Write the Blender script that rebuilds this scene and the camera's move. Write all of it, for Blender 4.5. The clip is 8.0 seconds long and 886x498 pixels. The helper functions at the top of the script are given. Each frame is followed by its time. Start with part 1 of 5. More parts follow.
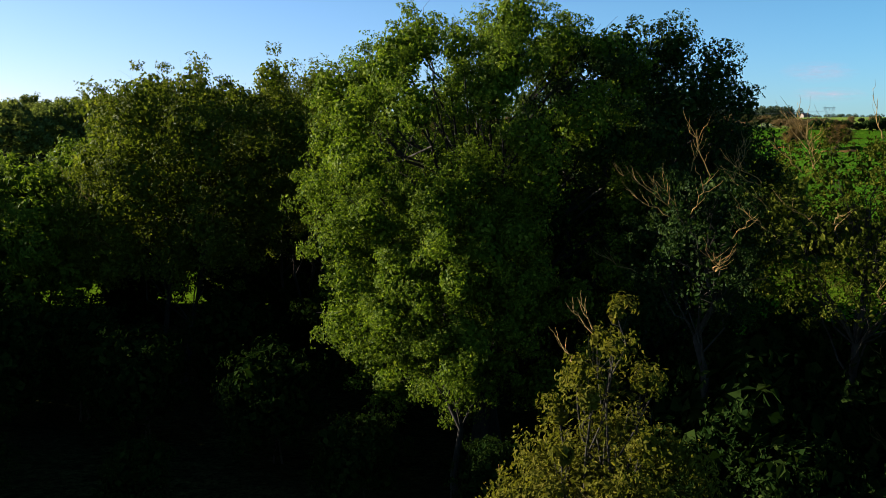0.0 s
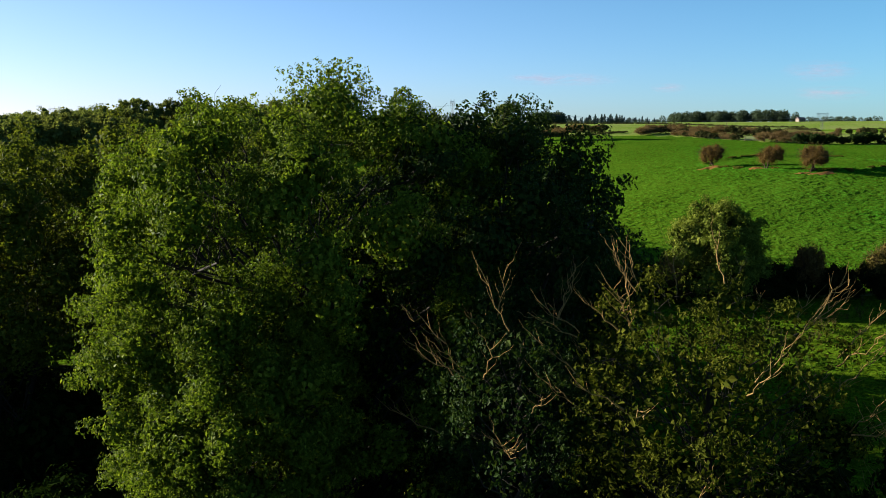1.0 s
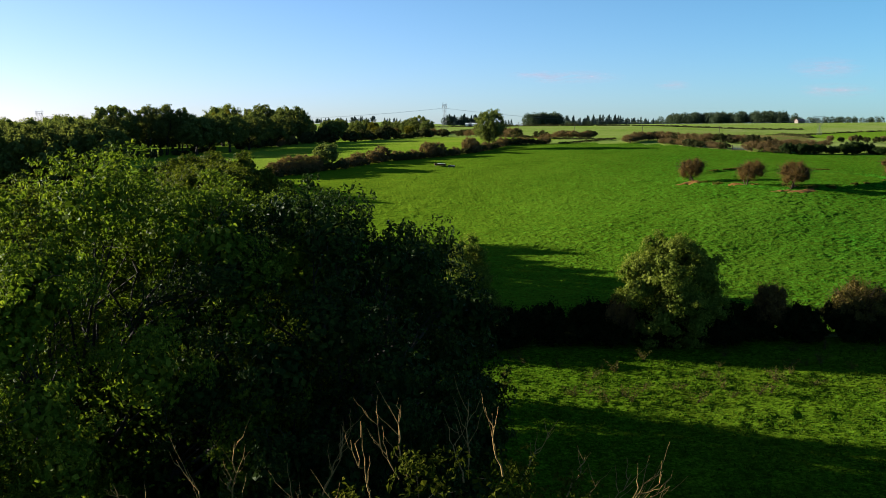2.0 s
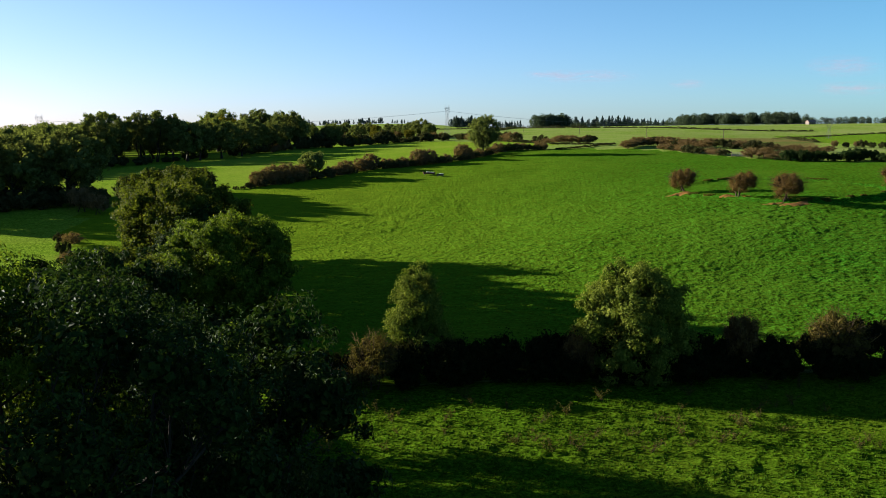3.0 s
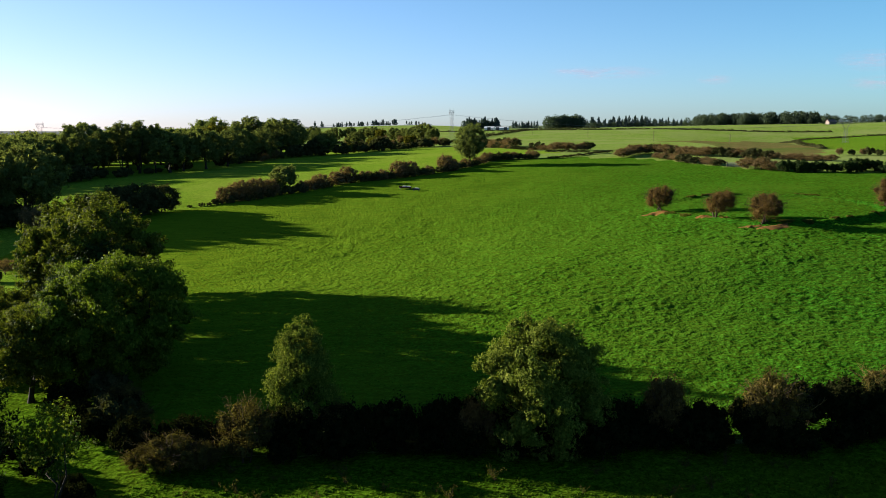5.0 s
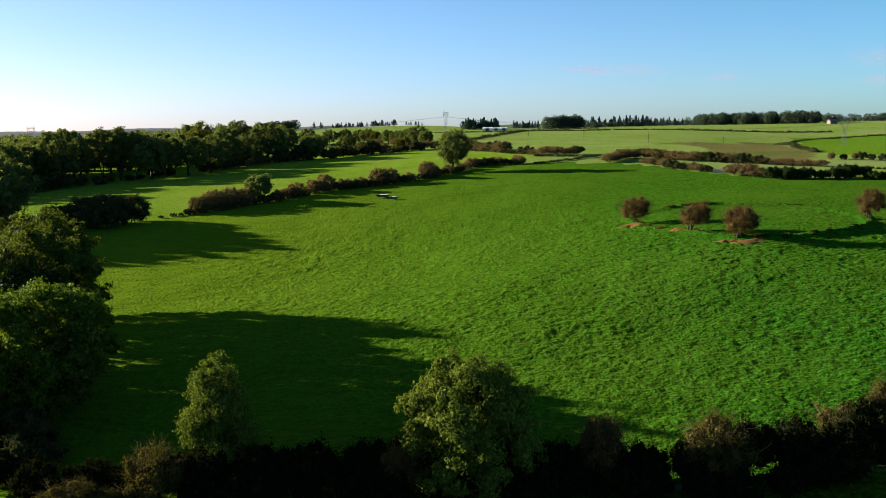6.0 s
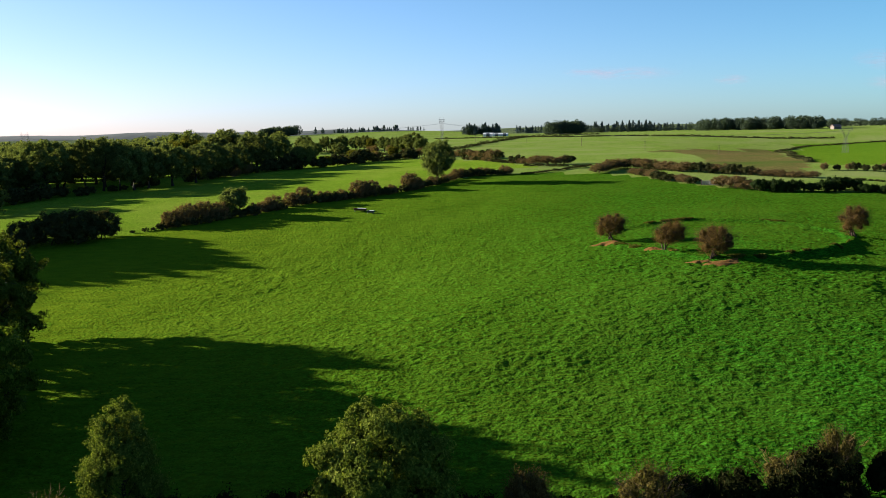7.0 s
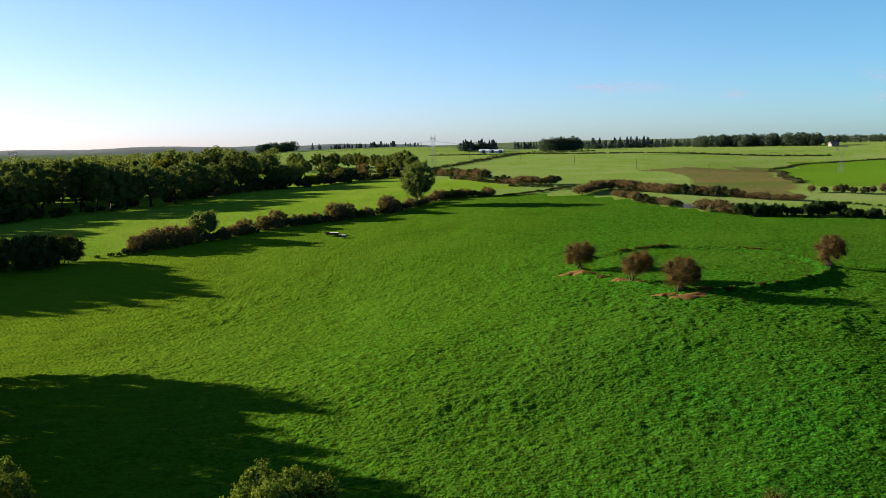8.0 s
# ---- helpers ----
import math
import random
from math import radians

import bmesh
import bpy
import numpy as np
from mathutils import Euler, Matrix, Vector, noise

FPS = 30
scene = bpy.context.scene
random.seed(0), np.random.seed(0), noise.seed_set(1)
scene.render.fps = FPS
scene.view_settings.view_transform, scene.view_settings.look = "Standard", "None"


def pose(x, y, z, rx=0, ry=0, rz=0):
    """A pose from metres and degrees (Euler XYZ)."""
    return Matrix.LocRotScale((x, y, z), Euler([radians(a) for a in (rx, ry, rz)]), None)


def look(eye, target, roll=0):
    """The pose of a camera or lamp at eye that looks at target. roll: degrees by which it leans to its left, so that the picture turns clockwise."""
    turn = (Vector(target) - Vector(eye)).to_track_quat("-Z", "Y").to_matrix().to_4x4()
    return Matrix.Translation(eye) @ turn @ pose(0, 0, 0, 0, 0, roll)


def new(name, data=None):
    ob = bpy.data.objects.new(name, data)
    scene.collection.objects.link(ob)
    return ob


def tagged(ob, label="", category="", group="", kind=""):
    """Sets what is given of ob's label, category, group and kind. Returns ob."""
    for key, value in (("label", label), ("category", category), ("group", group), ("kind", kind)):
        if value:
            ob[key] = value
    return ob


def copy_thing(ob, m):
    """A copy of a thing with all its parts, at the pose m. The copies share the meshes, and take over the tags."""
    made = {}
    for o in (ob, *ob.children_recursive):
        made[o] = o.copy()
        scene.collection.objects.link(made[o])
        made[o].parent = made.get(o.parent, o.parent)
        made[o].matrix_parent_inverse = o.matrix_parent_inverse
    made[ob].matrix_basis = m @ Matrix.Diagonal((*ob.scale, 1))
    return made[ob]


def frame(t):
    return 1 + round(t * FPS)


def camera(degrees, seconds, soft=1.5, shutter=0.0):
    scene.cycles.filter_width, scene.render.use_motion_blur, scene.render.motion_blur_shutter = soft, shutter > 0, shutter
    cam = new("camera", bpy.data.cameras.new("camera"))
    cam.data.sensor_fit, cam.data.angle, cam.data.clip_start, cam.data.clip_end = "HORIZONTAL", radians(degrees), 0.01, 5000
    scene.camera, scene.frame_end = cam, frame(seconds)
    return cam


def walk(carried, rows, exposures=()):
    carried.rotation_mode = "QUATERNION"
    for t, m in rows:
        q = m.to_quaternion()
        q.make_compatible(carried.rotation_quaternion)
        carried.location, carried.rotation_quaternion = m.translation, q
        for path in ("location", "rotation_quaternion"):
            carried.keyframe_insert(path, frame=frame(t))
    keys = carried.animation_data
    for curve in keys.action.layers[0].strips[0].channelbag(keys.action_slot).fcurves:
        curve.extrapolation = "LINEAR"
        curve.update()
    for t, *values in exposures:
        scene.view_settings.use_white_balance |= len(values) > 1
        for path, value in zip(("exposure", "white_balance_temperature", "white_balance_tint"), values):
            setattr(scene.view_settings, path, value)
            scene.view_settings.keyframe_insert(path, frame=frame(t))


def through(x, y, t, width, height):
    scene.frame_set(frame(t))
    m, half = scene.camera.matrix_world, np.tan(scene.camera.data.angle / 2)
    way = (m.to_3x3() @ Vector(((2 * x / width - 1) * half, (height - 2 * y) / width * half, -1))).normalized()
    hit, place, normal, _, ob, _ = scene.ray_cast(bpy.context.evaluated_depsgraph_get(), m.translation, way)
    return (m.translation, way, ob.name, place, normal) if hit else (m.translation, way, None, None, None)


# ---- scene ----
cam = camera(50.5, 8.0, soft=0.6)
METRES, EYE, TILT, LEAN, TURN = 77.5, 12.5, -7.0, 0.0, 0.0
ROWS = [
    (0.0, 0.0, 0.0, 0.0, -0.0, 0.0, -0.0),
    (0.5, 0.0557, 0.048, 0.036, 0.04, 0.03, -0.06),
    (1.0, 0.1057, 0.0918, 0.0681, 0.17, -0.1, 0.02),
    (1.5, 0.1536, 0.1344, 0.0973, 0.32, -0.21, 0.01),
    (2.0, 0.1987, 0.176, 0.1237, 0.47, -0.29, 0.01),
    (3.5, 0.326, 0.3, 0.1741, 2.07, -0.34, 0.07),
    (4.0, 0.3651, 0.3348, 0.1872, 2.68, -0.37, 0.05),
    (4.5, 0.4045, 0.3685, 0.2039, 2.95, -0.42, 0.18),
    (5.0, 0.4453, 0.4026, 0.2226, 3.15, -0.48, 0.28),
    (6.5, 0.5776, 0.5098, 0.2753, 3.92, -0.62, 0.53),
    (7.0, 0.6219, 0.5465, 0.2926, 4.23, -0.42, 0.51),
    (7.5, 0.6646, 0.583, 0.3086, 4.39, -0.02, 0.46),
    (8.0, 0.7084, 0.6214, 0.3254, 4.53, 0.42, 0.45),
]
walk(cam, [(t, pose(0, 0, EYE, TILT, LEAN, TURN) @ pose(METRES * x, METRES * y, METRES * z, 90 + pitch, roll, yaw)) for t, x, y, z, yaw, pitch, roll in ROWS],
     exposures=[(0.0, 2.1, 5700, 13), (8.0, 2.1, 5700, 13)])

# ---- world and sun ----
SUN_DIR = Vector((-0.95, 0.30, 0.0)).normalized()
SUN_UP = radians(13.2)
world = bpy.data.worlds.new("sky")
scene.world = world
world.use_nodes = True
wn, wl = world.node_tree.nodes, world.node_tree.links
sky = wn.new("ShaderNodeTexSky")
sky.sky_type = "NISHITA"
sky.sun_disc = False
sky.sun_elevation = SUN_UP
sky.sun_rotation = math.atan2(SUN_DIR.x, SUN_DIR.y)
sky.altitude = 50
sky.air_density, sky.dust_density, sky.ozone_density = 0.75, 0.4, 2.4
# the aureole: whiter towards the low sun, bluer away from it
towards = wn.new("ShaderNodeVectorMath")
towards.operation = "DOT_PRODUCT"
towards.inputs[1].default_value = SUN_DIR
wl.new(wn.new("ShaderNodeTexCoord").outputs["Generated"], towards.inputs[0])
share = wn.new("ShaderNodeMapRange")
share.inputs["From Min"].default_value, share.inputs["From Max"].default_value = -0.1, 0.75
wl.new(towards.outputs["Value"], share.inputs["Value"])
tint = wn.new("ShaderNodeMix")
tint.data_type = "RGBA"
tint.inputs[6].default_value, tint.inputs[7].default_value = (0.67, 0.945, 0.915, 1), (0.96, 0.92, 0.94, 1)
wl.new(share.outputs["Result"], tint.inputs[0])
height = wn.new("ShaderNodeSeparateXYZ")
wl.new(towards.inputs[0].links[0].from_socket, height.inputs[0])
low_sky = wn.new("ShaderNodeMapRange")
low_sky.inputs["From Min"].default_value, low_sky.inputs["From Max"].default_value = 0.16, 0.0
wl.new(height.outputs["Z"], low_sky.inputs["Value"])
haze = wn.new("ShaderNodeMix")
haze.data_type, haze.blend_type = "RGBA", "MULTIPLY"
haze.inputs[7].default_value = (1.02, 0.95, 1.11, 1)
wl.new(low_sky.outputs["Result"], haze.inputs[0])
wl.new(tint.outputs[2], haze.inputs[6])
tone = wn.new("ShaderNodeMix")
tone.data_type, tone.blend_type = "RGBA", "MULTIPLY"
tone.inputs[0].default_value = 1.0
wl.new(sky.outputs["Color"], tone.inputs[6])
wl.new(haze.outputs[2], tone.inputs[7])
wl.new(tone.outputs[2], wn["Background"].inputs["Color"])
wn["Background"].inputs["Strength"].default_value = 0.042

sun_data = bpy.data.lights.new("sun", "SUN")
sun_data.energy, sun_data.angle, sun_data.color = 5.0, radians(0.55), (1.0, 0.87, 0.66)
sun = new("sun", sun_data)
sun_to = Vector((SUN_DIR.x * math.cos(SUN_UP), SUN_DIR.y * math.cos(SUN_UP), math.sin(SUN_UP)))
sun.matrix_basis = look(sun_to * 300, (0, 0, 0))


# ---- materials ----
def mat_base(name, rough):
    m = bpy.data.materials.new(name)
    m.use_nodes = True
    nt = m.node_tree
    b = nt.nodes["Principled BSDF"]
    b.inputs["Roughness"].default_value = rough
    return m, nt, b


def ramp(nt, fac, stops):
    r = nt.nodes.new("ShaderNodeValToRGB")
    el = r.color_ramp.elements
    while len(el) < len(stops):
        el.new(0.5)
    for e, (p, c) in zip(el, stops):
        e.position, e.color = p, (*c, 1)
    nt.links.new(fac, r.inputs["Fac"])
    return r.outputs["Color"]


def noise_out(nt, scale, detail=4.0, stretch=None, rough=0.55):
    co = nt.nodes.new("ShaderNodeNewGeometry").outputs["Position"]
    if stretch:
        mp = nt.nodes.new("ShaderNodeMapping")
        mp.inputs["Scale"].default_value = stretch
        nt.links.new(co, mp.inputs["Vector"])
        co = mp.outputs["Vector"]
    n = nt.nodes.new("ShaderNodeTexNoise")
    n.inputs["Scale"].default_value, n.inputs["Detail"].default_value, n.inputs["Roughness"].default_value = scale, detail, rough
    nt.links.new(co, n.inputs["Vector"])
    return n.outputs["Fac"]


def mix(nt, fac, a, b, how="MIX"):
    n = nt.nodes.new("ShaderNodeMix")
    n.data_type, n.blend_type = "RGBA", how
    for value, k in ((fac, 0), (a, 6), (b, 7)):
        if isinstance(value, (int, float)):
            n.inputs[k].default_value = value
        elif isinstance(value, tuple):
            n.inputs[k].default_value = (*value, 1)
        else:
            nt.links.new(value, n.inputs[k])
    return n.outputs[2]


def bumped(nt, b, height, strength, distance):
    n = nt.nodes.new("ShaderNodeBump")
    n.inputs["Strength"].default_value, n.inputs["Distance"].default_value = strength, distance
    nt.links.new(height, n.inputs["Height"])
    nt.links.new(n.outputs["Normal"], b.inputs["Normal"])


def leaf_mat(name, dark, mid, light, through=0.3, rough=0.6, glow=(1.25, 1.3, 0.5), gloss=0.0):
    """Leaves that differ one by one and tree by tree, and let some light through."""
    m, nt, b = mat_base(name, rough)
    geo = nt.nodes.new("ShaderNodeNewGeometry")
    near = [tuple(0.5 * a + 0.5 * c for a, c in zip(end, mid)) for end in (dark, light)]
    col = ramp(nt, geo.outputs["Random Per Island"], [(0.0, near[0]), (0.5, mid), (0.88, near[1]), (1.0, light)])
    patch = noise_out(nt, 0.35, 2.0)
    col = mix(nt, patch, mix(nt, 1.0, col, (0.75, 0.8, 0.8), "MULTIPLY"), mix(nt, 1.0, col, (1.2, 1.15, 1.0), "MULTIPLY"))
    nt.links.new(col, b.inputs["Base Color"])
    b.inputs["Specular IOR Level"].default_value = gloss
    tr = nt.nodes.new("ShaderNodeBsdfTranslucent")
    nt.links.new(mix(nt, 1.0, col, glow, "MULTIPLY"), tr.inputs["Color"])
    ms = nt.nodes.new("ShaderNodeMixShader")
    ms.inputs["Fac"].default_value = through
    nt.links.new(b.outputs["BSDF"], ms.inputs[1])
    nt.links.new(tr.outputs["BSDF"], ms.inputs[2])
    nt.links.new(ms.outputs["Shader"], nt.nodes["Material Output"].inputs["Surface"])
    return m


def plain_mat(name, a, c, rough=0.8, scale=6.0, metal=0.0, bump=0.3, dist=0.01, stretch=None):
    m, nt, b = mat_base(name, rough)
    n = noise_out(nt, scale, 5.0, stretch)
    nt.links.new(ramp(nt, n, [(0.3, a), (0.7, c)]), b.inputs["Base Color"])
    b.inputs["Metallic"].default_value = metal
    if rough >= 0.85:
        b.inputs["Specular IOR Level"].default_value = 0.1
    bumped(nt, b, n, bump, dist)
    return m


def grass_mat(name, dark, mid, light, straw, straw_amount, relief=0.25, sheen=0.06, backlit_sward=None):
    m, nt, b = mat_base(name, 0.75)
    fine = noise_out(nt, 1.9, 7.0, (0.75, 1.1, 1.0), 0.74)
    lump = noise_out(nt, 0.55, 3.0, (0.7, 1.3, 1.0), 0.6)
    broad = noise_out(nt, 0.045, 3.0)
    streak = noise_out(nt, 0.5, 4.0, (0.5, 1.6, 1.0))
    col = ramp(nt, fine, [(0.40, dark), (0.49, mid), (0.60, light)])
    speck = noise_out(nt, 4.2, 2.5, None, 0.6)
    col = mix(nt, 1.0, col, ramp(nt, speck, [(0.36, (0.48, 0.52, 0.48)), (0.50, (1.0, 1.0, 1.0)), (0.64, (1.58, 1.48, 1.3))]), "MULTIPLY")
    col = mix(nt, ramp(nt, streak, [(0.35, (0, 0, 0)), (0.7, (0.55, 0.55, 0.55))]), col, mix(nt, 1.0, col, (0.6, 0.68, 0.55), "MULTIPLY"))
    col = mix(nt, ramp(nt, broad, [(0.42, (0, 0, 0)), (0.75, (straw_amount,) * 3)]), col, straw)
    if backlit_sward:
        # yellower, brighter grass to the field's west: backlit glow put into the colour
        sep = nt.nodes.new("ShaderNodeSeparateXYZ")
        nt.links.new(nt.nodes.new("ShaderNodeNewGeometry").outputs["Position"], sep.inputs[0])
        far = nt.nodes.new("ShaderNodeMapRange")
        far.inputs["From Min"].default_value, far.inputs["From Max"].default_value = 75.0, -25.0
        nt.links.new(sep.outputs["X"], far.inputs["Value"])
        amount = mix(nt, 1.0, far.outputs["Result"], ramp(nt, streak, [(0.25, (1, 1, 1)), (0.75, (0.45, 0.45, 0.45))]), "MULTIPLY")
        col = mix(nt, amount, col, mix(nt, 1.0, mix(nt, 0.8, col, backlit_sward), (1.25, 1.25, 1.25), "MULTIPLY"))
    nt.links.new(col, b.inputs["Base Color"])
    b.inputs["Specular IOR Level"].default_value = 0.0
    b.inputs["Sheen Weight"].default_value, b.inputs["Sheen Roughness"].default_value = sheen, 0.45
    b.inputs["Sheen Tint"].default_value = (0.50, 0.72, 0.02, 1)
    high = nt.nodes.new("ShaderNodeMath")
    high.operation = "MULTIPLY_ADD"
    high.inputs[1].default_value = 0.9
    tuft = noise_out(nt, 2.1, 2.0, None, 0.5)
    nt.links.new(tuft, high.inputs[0])
    nt.links.new(mix(nt, 0.25, lump, fine), high.inputs[2])
    bumped(nt, b, high.outputs["Value"], 1.0, relief)
    return m


M_ASH = leaf_mat("ash_leaf", (0.0110, 0.0235, 0.0028), (0.0620, 0.0930, 0.0080), (0.1540, 0.1820, 0.0210), 0.36, 0.5, (1.35, 1.4, 0.5), gloss=0.02)
# dark for gorse, and with the wood's shade painted in for ash trees
M_SHADE = leaf_mat("shaded_ash_and_gorse_leaf", (0.0058, 0.0130, 0.0036), (0.0145, 0.0290, 0.0065), (0.0400, 0.0560, 0.0115), 0.2, 0.5, gloss=0.02)
M_OAK = leaf_mat("oak_leaf", (0.0145, 0.0235, 0.0038), (0.0530, 0.0690, 0.0080), (0.1100, 0.1180, 0.0180), 0.36, 0.5, (1.4, 1.4, 0.5), gloss=0.02)
M_PALE = leaf_mat("pale_sycamore_leaf", (0.032, 0.050, 0.0075), (0.086, 0.112, 0.016), (0.190, 0.205, 0.034), 0.26, 0.6, (1.25, 1.3, 0.55))
M_YELLOW = leaf_mat("yellowing_leaf", (0.03024, 0.0336, 0.005376), (0.07392, 0.07258, 0.01008), (0.1277, 0.1075, 0.01613), 0.36)
# near black: the wood's deep shade put into the sapling leaves
M_UNDER_SHADE = leaf_mat("shaded_understorey_leaf", (0.00336, 0.008064, 0.002016), (0.008064, 0.0168, 0.00336), (0.02419, 0.03494, 0.00672), 0.16)
M_DYING = leaf_mat("dying_ash_leaf", (0.00984, 0.01344, 0.00187), (0.03444, 0.04284, 0.0051), (0.0902, 0.09072, 0.01105), 0.25)
M_HAW = leaf_mat("autumn_hawthorn_leaf", (0.044, 0.028, 0.011), (0.094, 0.060, 0.022), (0.155, 0.102, 0.038), 0.28)
# both belt leaves are paler and greyer, with aerial haze in the colour
M_BELT_HAZE = leaf_mat("hazed_belt_leaf", (0.03312, 0.04418, 0.016), (0.07728, 0.09588, 0.03), (0.127, 0.1429, 0.044), 0.42, 0.6, (1.4, 1.35, 0.6))
M_BELT_ASH_HAZE = leaf_mat("hazed_belt_ash_leaf", (0.03696, 0.05152, 0.018), (0.08448, 0.1086, 0.033), (0.139, 0.1619, 0.05), 0.42, 0.6, (1.4, 1.35, 0.6))
M_THICKET = leaf_mat("far_thicket_leaf", (0.020, 0.024, 0.010), (0.040, 0.044, 0.018), (0.072, 0.066, 0.028), 0.2)
M_RUSSET = leaf_mat("far_thorn_leaf", (0.082, 0.058, 0.030), (0.118, 0.082, 0.044), (0.155, 0.108, 0.058), 0.34)
# dark bramble, taken down further to paint in the hedge's shade
M_BRAMBLE_SHADE = leaf_mat("shaded_bramble_leaf", (0.004939, 0.007764, 0.00247), (0.01058, 0.0134, 0.004234), (0.02117, 0.01976, 0.007056), 0.15)
M_BROWN = leaf_mat("brown_hedge_leaf", (0.03344, 0.02816, 0.0081), (0.06864, 0.05632, 0.0162), (0.1188, 0.09504, 0.0279), 0.25)
# skyline leaf and needle lightened and blued: distance haze is painted in
M_FARLEAF_HAZE = leaf_mat("hazed_distant_leaf", (0.0264, 0.03888, 0.0272), (0.04092, 0.05616, 0.0374), (0.0594, 0.07632, 0.0493), 0.2)
M_CONIFER_HAZE = leaf_mat("hazed_conifer_needle", (0.036, 0.05148, 0.0522), (0.0504, 0.06864, 0.0684), (0.0684, 0.0897, 0.0855), 0.12)
M_BARK = plain_mat("bark", (0.01188, 0.01026, 0.00756), (0.0351, 0.0297, 0.0216), 0.9, 9.0, 0, 0.8, 0.03, (0.54, 0.54, 0.135))
M_DEADWOOD = plain_mat("dead_wood", (0.095, 0.060, 0.017), (0.215, 0.140, 0.044), 0.9, 14.0, 0, 0.4, 0.01)
M_TWIG = plain_mat("twig", (0.0224, 0.01536, 0.01024), (0.0544, 0.03712, 0.02432), 0.9, 12.0)
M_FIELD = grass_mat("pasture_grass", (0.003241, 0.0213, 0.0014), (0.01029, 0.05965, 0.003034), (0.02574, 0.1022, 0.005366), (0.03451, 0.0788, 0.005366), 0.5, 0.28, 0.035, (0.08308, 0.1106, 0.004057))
M_NEAR = grass_mat("rough_meadow_grass", (0.006769, 0.02482, 0.0009027), (0.02031, 0.05528, 0.001579), (0.044, 0.08908, 0.003385), (0.04964, 0.05866, 0.003948), 0.5, 0.16)
M_WEST = grass_mat("grazed_grass", (0.03804, 0.08065, 0.005618), (0.07454, 0.1331, 0.009598), (0.1141, 0.1711, 0.01708), (0.124, 0.1475, 0.02282), 0.6)
# far pasture, its blue raised to put distance haze into the grass
M_FAR_HAZE = grass_mat("hazed_pasture", (0.05209, 0.08934, 0.01797), (0.08686, 0.1282, 0.02995), (0.1216, 0.1591, 0.04792), (0.1259, 0.1282, 0.06589), 0.8)
M_VIVID = grass_mat("reseeded_grass", (0.01596, 0.05544, 0.00441), (0.0294, 0.08232, 0.006174), (0.04452, 0.1025, 0.009408), (0.04452, 0.08232, 0.009408), 0.3)
M_RUSH = grass_mat("rushy_bog_grass", (0.0777, 0.06502, 0.01966), (0.1274, 0.09967, 0.03538), (0.1647, 0.1286, 0.0511), (0.06527, 0.09752, 0.01572), 1.0, 0.5, 0.0)
# patchwork of far fields, lightened and greyed to paint in haze
M_PLAIN_HAZE = grass_mat("hazed_patchwork_plain", (0.055, 0.075, 0.036), (0.095, 0.120, 0.052), (0.130, 0.160, 0.070), (0.065, 0.078, 0.055), 0.9, 0.5, 0.0)
# litter and grass near black: shade under the trees put into the colour
M_FLOOR_SHADE = grass_mat("shaded_woodland_floor", (0.0048, 0.0072, 0.0024), (0.0112, 0.0144, 0.0048), (0.024, 0.0272, 0.008), (0.024, 0.0176, 0.008), 0.7, 0.3, 0.0)
M_EARTH = plain_mat("bare_earth", (0.068, 0.03168, 0.006), (0.153, 0.0792, 0.0144), 0.95, 2.2, 0, 0.6, 0.08)
# wooded hill colour shifted to blue-grey in place of haze
M_HILL_HAZE = plain_mat("hazed_hill", (0.040, 0.052, 0.050), (0.075, 0.085, 0.075), 0.95, 0.01, 0, 0.0)
M_STEEL = plain_mat("galvanised_steel", (0.0675, 0.0702, 0.0738), (0.117, 0.1215, 0.126), 0.7, 3.0, 0.1)
M_SHEET = plain_mat("pale_cladding", (0.357, 0.357, 0.3499), (0.4712, 0.4712, 0.457), 0.6, 0.5)
M_ROOF = plain_mat("grey_roof_sheet", (0.42, 0.43, 0.44), (0.58, 0.58, 0.58), 0.55, 0.6)
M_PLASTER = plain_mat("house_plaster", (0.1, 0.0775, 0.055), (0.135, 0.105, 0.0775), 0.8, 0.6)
M_TILE = plain_mat("brown_roof_tile", (0.10, 0.06, 0.05), (0.17, 0.10, 0.08), 0.8, 1.2)
M_PLASTIC = plain_mat("white_trough", (0.68, 0.66, 0.60), (0.82, 0.80, 0.75), 0.9, 4.0)
M_DARK = plain_mat("dark_rubber", (0.02, 0.02, 0.02), (0.05, 0.05, 0.05), 0.7, 4.0)
M_RUST = plain_mat("rusty_steel", (0.050, 0.022, 0.014), (0.130, 0.060, 0.036), 0.85, 5.0)
M_POLE = plain_mat("creosoted_pole", (0.05, 0.04, 0.03), (0.10, 0.08, 0.06), 0.9, 4.0)

# ---- the lie of the land ----
RELIEF = np.array([3.37, 16.21, 3.3, -3.55, 0.54, -0.34, 5.13, 4.1, -1.49, -4.64, 4.24, -1.85, -5.13, 0.56, 0.11, -0.42, 2.81, 3.05, -6.17])
FORT_X, FORT_Y = 85.0, 206.0


def fort_r(a):
    """Radius of the uneven ring bank at an angle in degrees."""
    return np.interp(a, [-180, -165, -143, -109, -85, -52, -23, 0, 30, 60, 90, 120, 150, 168, 180], [18.5, 16.5, 15.0, 18.0, 17.0, 17.0, 18.0, 20.0, 21.6, 22.2, 22.6, 22.7, 22.8, 20.0, 18.5])


